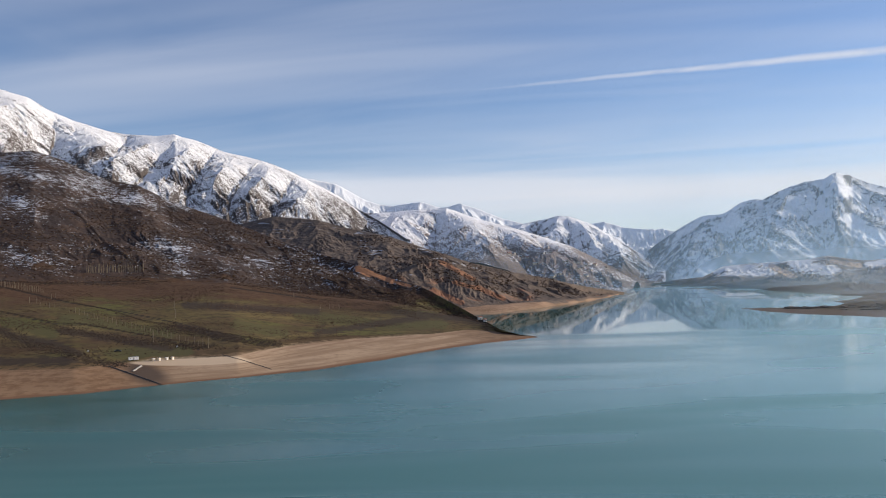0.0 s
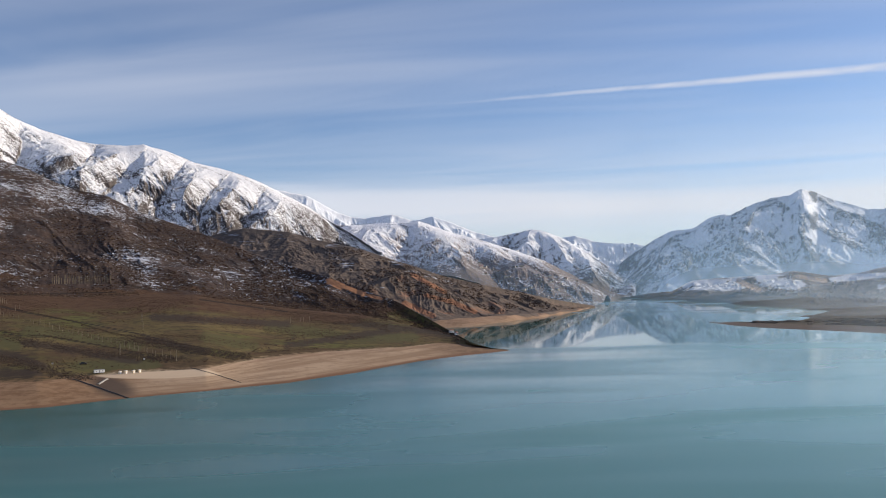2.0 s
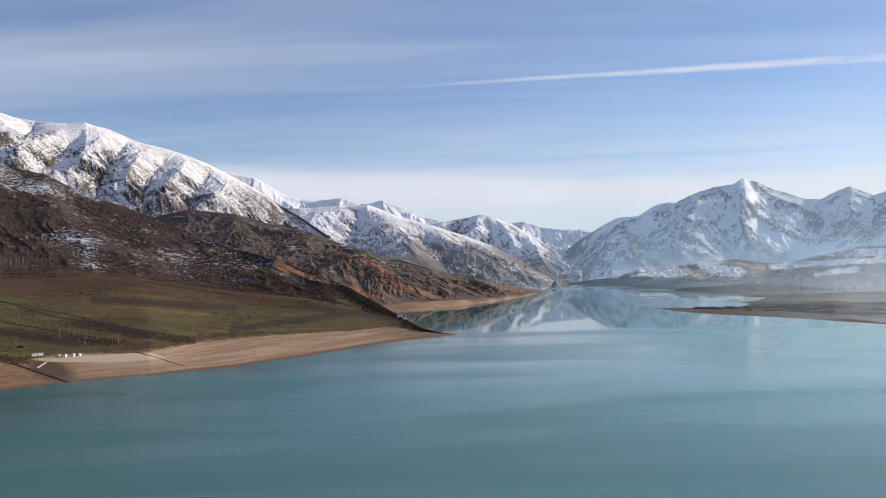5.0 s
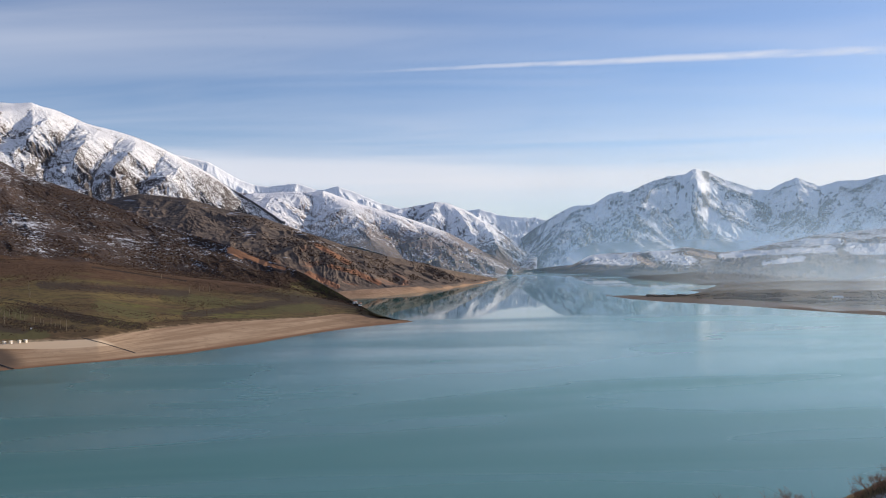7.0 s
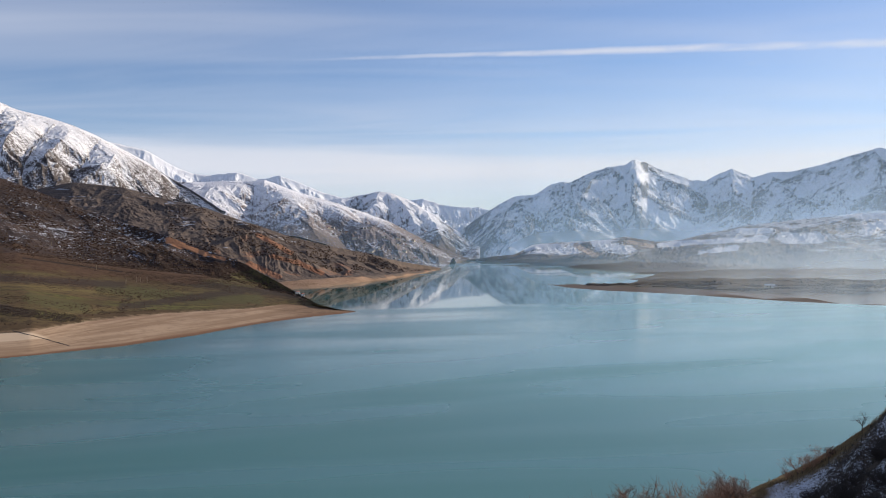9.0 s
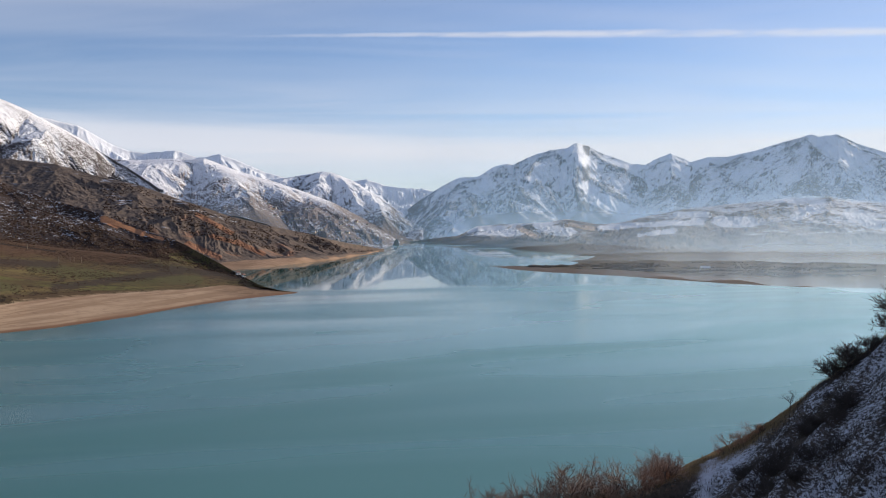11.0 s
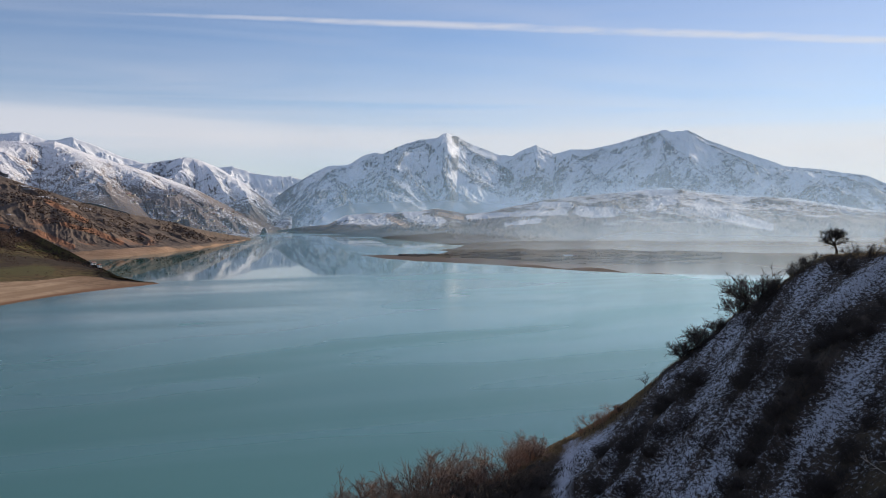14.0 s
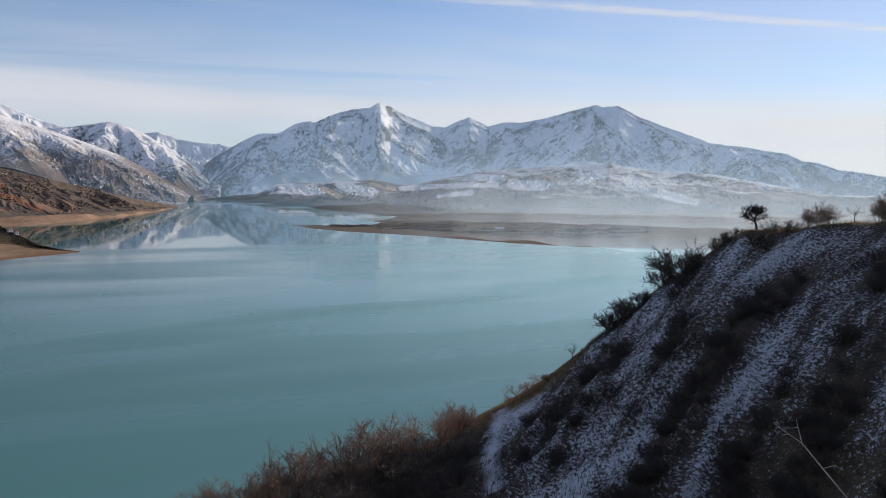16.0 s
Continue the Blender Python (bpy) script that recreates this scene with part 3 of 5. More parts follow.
# ---------------------------------------------------------------- the setting
def disc(name, mat, z, radius):
    bm = bmesh.new()
    rings = [0.5, 30, 90, 200, 400, 700, 1100, 1700, 2500, 3500, radius]
    prev = None
    for r in rings:
        ring = [bm.verts.new((r * math.sin(i * math.pi / 48), r * math.cos(i * math.pi / 48), z)) for i in range(96)]
        if prev:
            for i in range(96):
                bm.faces.new((prev[i], prev[i - 1], ring[i - 1], ring[i]))
        else:
            bm.faces.new(ring[::-1])
        prev = ring
    mesh = bpy.data.meshes.new(name)
    bm.to_mesh(mesh)
    bm.free()
    mesh.materials.append(mat)
    return new(name, mesh)


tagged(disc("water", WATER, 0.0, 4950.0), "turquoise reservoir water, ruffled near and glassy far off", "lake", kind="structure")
tagged(disc("ground", LAKEBED, -14.0, 4950.0), "silty lake bed under the water", "ground", kind="structure")

# the lines of the land in plan: x, y and height over the water
SHORE_EDGE = [(-273, 376, 0), (-212, 389, 0), (-178, 402, 0), (-150, 426, 0), (-114, 448, 0), (-75, 475, 0), (-39, 520, 0), (0, 584, 0), (35, 624, 0), (58, 642, 0), (75, 659, 0)]
SHORE_BEACH_TOP = [(-311, 429, 7), (-249, 457, 7), (-207, 455, 7), (-191, 482, 7), (-129, 507, 7), (-108, 582, 6), (-66, 640, 5), (-13, 674, 4), (21, 720, 3.5), (45, 702, 2.2),
    (61, 674, 1), (75, 660, 0.1)]
SHORE_FIELD_TOP = [(-528, 729, 65), (-430, 791, 60.8), (-362, 824, 54.1), (-293, 872, 52.7), (-240, 899, 51.5), (-193, 910, 43.2), (-144, 919, 35.3), (-54, 898, 24), (7, 820,
    12.1), (33, 759, 7.7), (46, 688, 4.6), (61, 669, 1.6), (75, 664, 0)]
SHORE_CREST = [(-907, 1257, 304), (-714, 1319, 268.2), (-666, 1333, 272.6), (-624, 1342, 256.8), (-589, 1347, 237.7), (-550, 1342, 222), (-495, 1331, 210), (-441, 1318, 182.3),
    (-360, 1291, 153.4), (-309, 1263, 134.3), (-241, 1227, 106.5), (-181, 1166, 87.3), (-144, 1131, 76.8), (-116, 1094, 67.8), (-77, 1057, 51.8), (-32, 999, 39.1), (2, 900, 24.2),
    (34, 789, 8.6), (47, 703, 4), (61, 675, 1.4), (76, 668, -0.3)]
BAY_EDGE = [(-310, 1159, 16.1), (-61, 1008, 1.4), (37, 1023, 0), (70, 1033, 0), (128, 1139, 0), (193, 1252, 0), (282, 1440, 0), (371, 1684, 0)]
BAY_BEACH_TOP = [(-323, 1208, 31.2), (-36, 1104, 6.9), (25, 1110, 6.5), (66, 1148, 8.4), (143, 1196, 8.5), (200, 1295, 6.2), (242, 1379, 6), (366, 1660, 1.9)]
BAY_CLIFF_TOP = [(-348, 1304, 65.3), (-125, 1244, 67.7), (-71, 1198, 57.5), (-21, 1250, 71.8), (13, 1250, 65.6), (55, 1229, 43.8), (88, 1227, 29.3), (161, 1340, 25.2), (256, 1458,
    15.3), (368, 1670, 3.4)]
BAY_CREST = [(-457, 1637, 148), (-399, 1632, 163.1), (-339, 1615, 173.9), (-244, 1581, 163.5), (-186, 1549, 144.7), (-97, 1497, 122.7), (-45, 1479, 103.1), (6, 1460, 85.9), (46,
    1449, 70.5), (115, 1445, 52.5), (178, 1469, 40.6), (233, 1502, 27.4), (331, 1627, 9.4), (370, 1680, 3.6)]
SNOW_FOOT = [(-1026, 1418, 133.5), (-835, 1538, 132.4), (-556, 1659, 128.8), (-338, 1717, 112.8), (-78, 1748, 70.1)]
SNOW_MID = [(-1259, 1743, 357.7), (-1024, 1891, 360.6), (-785, 1948, 280.8), (-650, 1944, 222.5), (-513, 1933, 190.9), (-385, 1963, 182.4), (-252, 1984, 156.5), (-84, 1898, 117.4)]
SNOW_CREST = [(-1580, 2190, 711.5), (-1406, 2305, 661.1), (-1284, 2375, 624.9), (-1210, 2391, 601.4), (-1157, 2384, 566.6), (-1076, 2389, 526.8), (-984, 2406, 498.9), (-948, 2421,
    493.6), (-845, 2438, 486.8), (-793, 2434, 488.1), (-728, 2444, 467.4), (-642, 2437, 429.9), (-522, 2425, 395.9), (-434, 2401, 356.8), (-364, 2372, 316.7), (-293, 2332, 277.9),
    (-205, 2241, 220.3), (-138, 2146, 175.9), (-90, 2048, 142.2)]
FAR_FOOT = [(-730, 3480, 60), (1080, 3420, 0)]
FAR_CREST = [(-969, 4650, 665.8), (-782, 4685, 622.5), (-703, 4698, 605.4), (-623, 4709, 588.1), (-528, 4721, 537.4), (-448, 4729, 489.9), (-367, 4736, 458.6), (-269, 4742, 449.8),
    (-121, 4748, 469.2), (-6, 4750, 433.1), (108, 4699, 448.7), (221, 4695, 412.6), (349, 4687, 356.3), (477, 4676, 316.2), (707, 4697, 298), (865, 4671, 311.6), (928, 4658,
    318.8), (1035, 4636, 282.2), (1141, 4611, 268.3), (1273, 4628, 262.3), (1448, 4576, 222.9)]
RANGE_FOOT = [(-308, 1976, 78.2), (-62, 1999, 64.6), (227, 1886, 19.5), (379, 1719, 1.2), (569, 2325, 0), (659, 2481, 0)]
RANGE_MID = [(-349, 2253, 143.9), (-130, 2246, 137.5), (26, 2270, 149.7), (101, 2218, 114.7), (171, 2143, 73.5), (312, 2097, 50.2), (478, 2199, 24.4), (645, 2426, 4.6)]
RANGE_CREST = [(-412, 2668, 243.6), (-265, 2687, 261.3), (-172, 2694, 253.6), (-77, 2649, 256.9), (-22, 2640, 254.7), (15, 2620, 257.6), (68, 2599, 234.6), (120, 2577, 213.7),
    (205, 2532, 187.4), (287, 2483, 156.6), (381, 2430, 117.9), (443, 2410, 83.8), (526, 2413, 46.5), (621, 2463, 11.6), (653, 2455, 5.7)]
PYRAMID_FOOT = [(33, 3100, 98.5), (442, 2967, 64.6), (649, 2724, 4.3), (727, 2600, 1.7)]
PYRAMID_CREST = [(43, 3550, 277), (189, 3545, 243.1), (361, 3532, 254.8), (433, 3523, 269.4), (502, 3484, 281.9), (549, 3477, 275.2), (611, 3426, 243.9), (667, 3354, 203.1), (717,
    3272, 156.7), (765, 3107, 93.2), (782, 2793, 19)]
MASSIF_FOOT = [(615, 3242, -16.7), (714, 2914, -13.9), (740, 2648, -6.6), (871, 2714, -5.6), (1213, 2853, 8.7), (1430, 2974, 12.4), (1736, 3039, 18.6), (2097, 2926, 31.1), (2660,
    2500, 38.4), (3124, 1888, 34.3), (3386, 1363, 29)]
MASSIF_CREST = [(832, 4372, 39.9), (938, 4299, 84.4), (1045, 4171, 134.7), (1099, 4105, 182.7), (1166, 4035, 234.1), (1217, 3968, 270.5), (1246, 3927, 289), (1264, 3900, 289.3),
    (1331, 3857, 292.5), (1397, 3812, 340.5), (1459, 3767, 355.8), (1489, 3777, 350.6), (1580, 3740, 396.8), (1680, 3729, 424), (1761, 3736, 435.5), (1796, 3741, 458.6), (1822,
    3751, 466.9), (1865, 3775, 458.1)]
MASSIF_EAST = [(1978, 3930, 467.6), (2069, 3940, 430.2), (2229, 3909, 373.8), (2283, 3878, 371), (2348, 3839, 411.4), (2377, 3821, 420.8), (2393, 3811, 430), (2419, 3795, 414.7),
    (2479, 3756, 381), (2554, 3705, 405.5), (2617, 3661, 402.4), (2714, 3590, 423.3), (2777, 3477, 451.3), (2835, 3365, 478.1), (2878, 3328, 491.9), (2897, 3311, 480.3), (2962,
    3254, 486.1), (3008, 3238, 467.5), (3072, 3220, 434.9), (3175, 3118, 379.1), (3293, 2993, 320.9), (3321, 2961, 300.8)]
MASSIF_END = [(3403, 2868, 283.7), (3561, 2668, 241.8), (3601, 2615, 208.4), (3646, 2552, 200.5), (3689, 2488, 167.9), (3770, 2364, 147.5), (3954, 2041, 94.2), (4128, 1663, 28.2)]
FOOTHILL_EDGE = [(604, 2277, 0), (670, 2025, 0), (649, 1653, 0), (627, 1276, 0), (659, 1065, -1), (954, 1157, -1), (1094, 1026, 2), (1238, 846, 8), (1392, 559, 12)]
FOOTHILL_BANK = [(603, 2271, 6.5), (707, 2136, 18.5), (731, 1862, 24.7), (794, 1615, 19), (920, 1488, 9.6), (1113, 1351, 6.7), (1312, 1232, 9.3), (1486, 1016, 23.8), (1670, 672,
    29.4)]
FOOTHILL_CREST = [(629, 2368, 7.8), (754, 2384, 19.4), (842, 2460, 48.6), (985, 2460, 58.8), (1069, 2425, 63.3), (1149, 2443, 73.4), (1241, 2398, 55.7), (1331, 2406, 62.1), (1439,
    2402, 84.3), (1547, 2394, 105.3), (1688, 2358, 120.9), (1813, 2328, 132.7), (1918, 2241, 147.1), (1976, 2191, 143.2), (2058, 2113, 123.9), (2136, 2035, 114.5), (2209, 1955,
    110.9), (2320, 1822, 85.4), (2434, 1666, 46.9), (2736, 1103, 53.3)]
SPIT_EDGE = [(361, 999, 0), (360, 917, 0), (376, 851, 0), (413, 784, 0), (438, 708, 0), (460, 641, 0), (489, 592, 0), (529, 562, 0), (570, 534, 0), (614, 510, 0), (675, 460, 0),
    (841, 335, 0)]
SPIT_TOP = [(362, 1001, 0.1), (376, 957, 1.5), (400, 905, 2), (439, 833, 2.5), (459, 742, 2.5), (482, 671, 2.5), (515, 624, 2.5), (599, 561, 2.5), (702, 478, 2.5), (883, 353, 4)]

SPIT_INNER = [(364, 1008, 0), (385, 980, 0.5), (425, 950, 1.5), (480, 900, 2.5), (520, 850, 4), (560, 800, 5), (640, 760, 6), (760, 700, 7), (900, 600, 8), (1080, 420, 9)]
SPIT_BACK = [(368, 1020, -3), (405, 1030, -6), (455, 1050, -3.5), (545, 1110, 0.5), (650, 1220, 4), (820, 1240, 8), (1000, 1150, 10), (1180, 980, 14), (1330, 800, 18), (1500, 600, 20)]

# main spurs of the mountains: heading and slope from the viewpoint, from the crest down
SNOW_SPURS = [[(-18.04, 9.6), (-19.68, 7.64), (-21.79, 5.95)], [(-16.78, 9.18), (-17.36, 7.3), (-19.02, 4.67)], [(-13.65, 8.17), (-14.81, 6.18), (-15.78, 4.09)], [(-11.01, 7.25), (-12.19, 5.4), (-13.36, 3.87)], [(-8.72, 6.14), (-9.34, 4.59), (-9.94, 3.43)], [(-24.26, 10.17), (-22.95, 8.29), (-22.29, 6.86)], [(-26.52, 11.37), (-27.8, 9.67), (-29.35, 8.39)]]
RANGE_SPURS = [[(0.52, 4.42), (2.27, 3.14), (2.62, 1.54), (3.38, 0.53)], [(3.46, 3.3), (5.76, 1.05), (7.49, 0.02)], [(6.97, 2.2), (8.87, 0.56), (10, -0.33)], [(-2.47, 4.3), (-3.3, 2.89), (-3.71, 2.11)]]
PYRAMID_SPURS = [[(8.19, 3.69), (7.95, 2.16), (6.94, 1.02)], [(8.77, 3.59), (9.89, 2.1), (10.79, 0.43)], [(10.49, 2.94), (11.41, 1.66), (12.31, 0.15)], [(5.83, 3.22), (5.2, 1.86)]]
MASSIF_SPURS = [[(25.93, 5.66), (26.23, 3), (27.14, 2.03), (30.52, 0.6)], [(23.76, 5.09), (22.21, 2.57), (21.43, 0.98)], [(20.63, 4.03), (18.7, 2.13), (17.54, 0.55)], [(32.12, 4.76), (33.44, 3.05), (35.6, 1.69)], [(37.09, 4.68), (37.5, 3.06), (38.29, 1.7)], [(41.22, 5.63), (42.38, 3.04), (43.51, 1.71)], [(43.07, 5.19), (45.82, 3.02), (47.45, 1.16)], [(48.26, 3.36), (50.17, 1.53)], [(29.3, 4.13), (28.93, 1.85), (27.75, 0.85)]]

# bare earth, snow that stays and snow-free ground, with lit spurs and shaded banks put in as colour: strokes of heading
# and slope from the viewpoint, and their half width
SHORE_MARKS = {"cliff": [([(-5.9, 0.36), (-5.1, 0.0)], 0.6), ([(-5.1, 0.0), (-3.6, -0.6)], 0.36), ([(-3.6, -0.6), (-2.4, -0.95)], 0.24), ([(-0.75, -1.29), (1.17, -2.22)], 0.3)],
               "ditch": [([(-28.53, -0.15), (-25.14, -1.19), (-20.89, -2.21), (-17.94, -2.98), (-15.23, -3.97), (-11.72, -4.59)], 0.10), ([(-28.55, -1.68), (-25.61, -2.6), (-24.07, -2.68), (-19.94, -3.66), (-16.6, -4.81)], 0.10), ([(-17.94, -3.17), (-15.23, -4.2), (-11.65, -4.75)], 0.10), ([(-28.53, 0.2), (-25.86, -0.06), (-19.88, -0.06)], 0.10), ([(-14.65, -0.68), (-8.9, -1.68)], 0.10), ([(-21.31, 1.54), (-19.87, 0.61), (-17.89, 0.03)], 0.10)],
               "thicket": [([(-28.56, -2.82), (-27.71, -3.36), (-25.62, -3.84), (-24.1, -4.62)], 0.55), ([(-28.58, -4.75), (-24.44, -4.99)], 0.55), ([(-17.94, -3.17), (-14.27, -4.17)], 0.55), ([(-25.1, -3.06), (-22.11, -3.76), (-18.65, -4.62)], 0.55), ([(-17.52, -1.75), (-8.92, -2.54)], 0.55), ([(-8.95, -4.01), (-1.08, -3.1)], 0.55), ([(-5.79, -2.37), (2.87, -3.6)], 0.55)],
               "green": [([(-10.08, -2.65), (-4.25, -3.6), (-0.3, -3.72)], 0.75), ([(-24.76, -2.36), (-18.63, -3.58)], 0.75), ([(-27.94, -2.37), (-25.74, -3.2)], 0.75), ([(-14.25, -3.22), (-11.25, -3.92)], 0.75), ([(-22.13, -4.67), (-17.58, -4.83)], 0.75)],
               "drift": [([(-20.11, 2.63), (-18.17, 2.04), (-17.49, 0.13)], 1.5), ([(-27.89, 2.0), (-25.04, 0.89)], 1.3), ([(-8.48, -0.52), (-6.74, -1.16)], 0.5), ([(-18.47, 5.24), (-17.4, 4.67)], 0.8),
                         ([(-30.0, 7.3), (-25.61, 6.79)], 1.2), ([(-24.96, 6.81), (-20.93, 5.6)], 1.0), ([(-28.47, 5.67), (-26.61, 4.29)], 1.0)]}
BAY_MARKS = {"cliff": [([(-0.14, 0.67), (2.01, -0.58)], 0.38), ([(-0.75, -1.29), (1.17, -2.22)], 0.45), ([(2.38, -1.18), (4.1, -2.02)], 0.4), ([(0.77, -0.78), (2.54, -1.31)], 0.35)],
             "drift": [([(-2.31, -0.18), (0.42, -0.73)], 0.3), ([(-0.13, 0.87), (3.56, -0.31)], 0.38), ([(-1.74, 1.67), (0.22, 0.74)], 0.45), ([(-5.68, 2.16), (-4.72, 1.35)], 0.8)]}
FOOTHILL_MARKS = {"bluff": [([(21.9, -0.25), (23.1, -0.94)], 0.45), ([(25.47, -0.06), (26.98, -0.36)], 0.35)],
                  "drift": [([(18.4, -0.50), (21.8, -0.50)], 0.75), ([(23.4, -0.26), (25.2, -0.66)], 0.8), ([(43.22, 0.64), (44.54, -0.14), (47.46, -0.85)], 0.55), ([(32.62, 0.61), (34.59, 0.61)], 0.3),
                            ([(35.36, 0.15), (37.22, 0.01)], 0.6), ([(40.05, 0.4), (41.31, 1.09)], 0.5), ([(30.14, -0.82), (32.28, -0.53)], 0.4), ([(27.5, -0.3), (34.0, 0.1)], 0.35)],
                  # the bare stroke also lays the bank's shade
                  "bare": [([(14.77, -1.28), (17.1, -1.36), (20.25, -1.51), (23.42, -1.65), (30.0, -1.8)], 0.5)]}
# extra snow on the summit, and on spurs to paint them as lit
MASSIF_MARKS = {"drift": [([(25.7, 5.5), (26.4, 4.2)], 0.7), ([(26.6, 2.6), (27.6, 1.6), (30.5, 0.5)], 0.7), ([(41.3, 5.5), (43.2, 4.0)], 0.8)]}

SHORE_LINES = [SHORE_EDGE, SHORE_BEACH_TOP, SHORE_FIELD_TOP, SHORE_CREST]
tagged(landform("ground_left_shore", SHORE, SHORE_LINES, -42, 6.42, 820, (26, 60, 150), 7.0, 160.0, 0.45, 0.5, seed=3, soften=2, taper=6.0,
                back=(500.0, -160.0), envelope=([0, 0.9, 1.0, 1.9, 2.15, 2.9, 3.0, 4.0], [0, 0.01, 0.05, 0.10, 0.7, 0.9, 0.12, 0.3]),
                gully=11.0, gully_size=150.0, cut=([0, 0.9, 1.0, 1.9, 2.2, 2.85, 3.0, 4.0], [0.0, 0.0, 0.06, 0.12, 0.8, 1.0, 0.1, 0.1]), marks=SHORE_MARKS),
       "tan drawdown beach, green fields and brown scrub hillside", "shore", kind="structure")
tagged(landform("ground_bay_shore", BAY, [BAY_EDGE, BAY_BEACH_TOP, BAY_CLIFF_TOP, BAY_CREST], -16, 12.43, 560, (16, 60, 110), 8.0, 130.0, 0.5, 0.7, seed=12, soften=2,
                back=(500.0, -160.0), envelope=([0, 0.9, 1.05, 1.5, 2.2, 2.8, 3.0, 4.0], [0, 0.02, 0.25, 0.8, 0.8, 0.8, 0.1, 0.3]),
                gully=22.0, gully_size=130.0, cut=([0, 0.9, 1.1, 1.5, 2.2, 2.85, 3.0, 4.0], [0.0, 0.03, 0.35, 0.9, 0.9, 0.9, 0.1, 0.1]), marks=BAY_MARKS),
       "sandy cove under red earth cliffs and dark terraces", "shore", kind="structure")
tagged(landform("snowy_mountain", SNOWY, [SNOW_FOOT, SNOW_MID, SNOW_CREST], -42, -2.3, 760, (60, 230), 26.0, 420.0, 0.30, 0.45, seed=21, soften=1, crest_keep=0.10, shape=0.9, crag=3.0, spurs=SNOW_SPURS, spur_high=95.0, spur_wide=170.0,
                gully=54.0, gully_size=300.0, cut=([0, 0.3, 1.8, 1.97, 2.0, 3.0], [0.4, 1.0, 1.0, 0.35, 0.06, 0.1])),
       "snow-covered limestone mountain with dark rock ribs", "mountain", kind="structure")
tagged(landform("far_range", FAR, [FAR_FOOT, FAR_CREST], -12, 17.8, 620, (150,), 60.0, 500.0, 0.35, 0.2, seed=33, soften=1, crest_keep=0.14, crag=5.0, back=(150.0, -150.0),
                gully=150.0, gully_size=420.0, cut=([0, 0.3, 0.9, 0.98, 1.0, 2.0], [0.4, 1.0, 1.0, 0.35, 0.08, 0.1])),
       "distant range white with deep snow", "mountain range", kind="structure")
tagged(landform("valley_range", RANGE, [RANGE_FOOT, RANGE_MID, RANGE_CREST], -9, 14.9, 620, (70, 170), 18.0, 300.0, 0.30, 0.6, seed=44, soften=1, crest_keep=0.15, taper=3.0, crag=3.0, spurs=RANGE_SPURS, spur_high=75.0, spur_wide=180.0,
                gully=52.0, gully_size=190.0, cut=([0, 0.3, 1.8, 1.97, 2.0, 3.0], [0.1, 0.5, 1.0, 0.35, 0.08, 0.1])),
       "snow-streaked brown mountain range above the valley", "mountain range", kind="structure")
tagged(landform("pyramid_mountain", PYRAMID, [PYRAMID_FOOT, PYRAMID_CREST], 0.7, 15.2, 420, (170,), 18.0, 260.0, 0.25, 0.25, seed=52, soften=1, crest_keep=0.14, taper=2.0, crag=3.0, spurs=PYRAMID_SPURS, spur_high=75.0, spur_wide=130.0,
                gully=60.0, gully_size=180.0, cut=([0, 0.3, 0.9, 0.98, 1.0, 2.0], [0.3, 1.0, 1.0, 0.35, 0.08, 0.1])),
       "pointed peak with snowy ribs and dark gullies", "mountain", kind="structure")
tagged(landform("massif", MASSIF, [MASSIF_FOOT, MASSIF_CREST + MASSIF_EAST + MASSIF_END], 10.9, 68, 1300, (240,), 20.0, 380.0, 0.30, -0.45, seed=61, soften=1, crest_keep=0.14, shape=1.15, taper=2.0, crag=4.0, spurs=MASSIF_SPURS, spur_high=60.0, spur_wide=300.0, back=(350.0, -260.0),
                gully=88.0, gully_size=300.0, cut=([0, 0.25, 0.9, 0.98, 1.0, 2.0], [0.25, 1.0, 1.0, 0.35, 0.06, 0.1]), marks=MASSIF_MARKS),
       "long snow-dusted mountain massif with three summits", "mountain", kind="structure")
tagged(landform("foothills", FOOTHILL, [FOOTHILL_EDGE, FOOTHILL_BANK, FOOTHILL_CREST], 14.9, 68, 900, (36, 120), 14.0, 330.0, 0.35, -0.9, seed=71, soften=2, crag=0.3,
                envelope=([0, 0.3, 1.0, 1.9, 2.0, 3.0], [0, 0.05, 0.5, 0.9, 0.25, 0.3]),
                gully=38.0, gully_size=230.0, cut=([0, 0.3, 1.0, 1.9, 2.0, 3.0], [0.0, 0.1, 0.6, 1.0, 0.15, 0.1]), marks=FOOTHILL_MARKS),
       "low foothills of brown banks darkened as shade and snow-dusted terraces", "hills", kind="structure")
tagged(landform("ground_right_spit", SPIT, [SPIT_EDGE, SPIT_TOP, SPIT_INNER, SPIT_BACK], 19.9, 68, 620, (14, 30, 60), 3.0, 90.0, 0.6, 0.0, seed=83, soften=3,
                back=(200.0, -8.0), envelope=([0, 0.5, 1.0, 3.0, 4.0], [0, 0.1, 0.4, 0.8, 0.0])),
       "low sandy spit and flat winter pasture by the water", "spit", kind="structure")

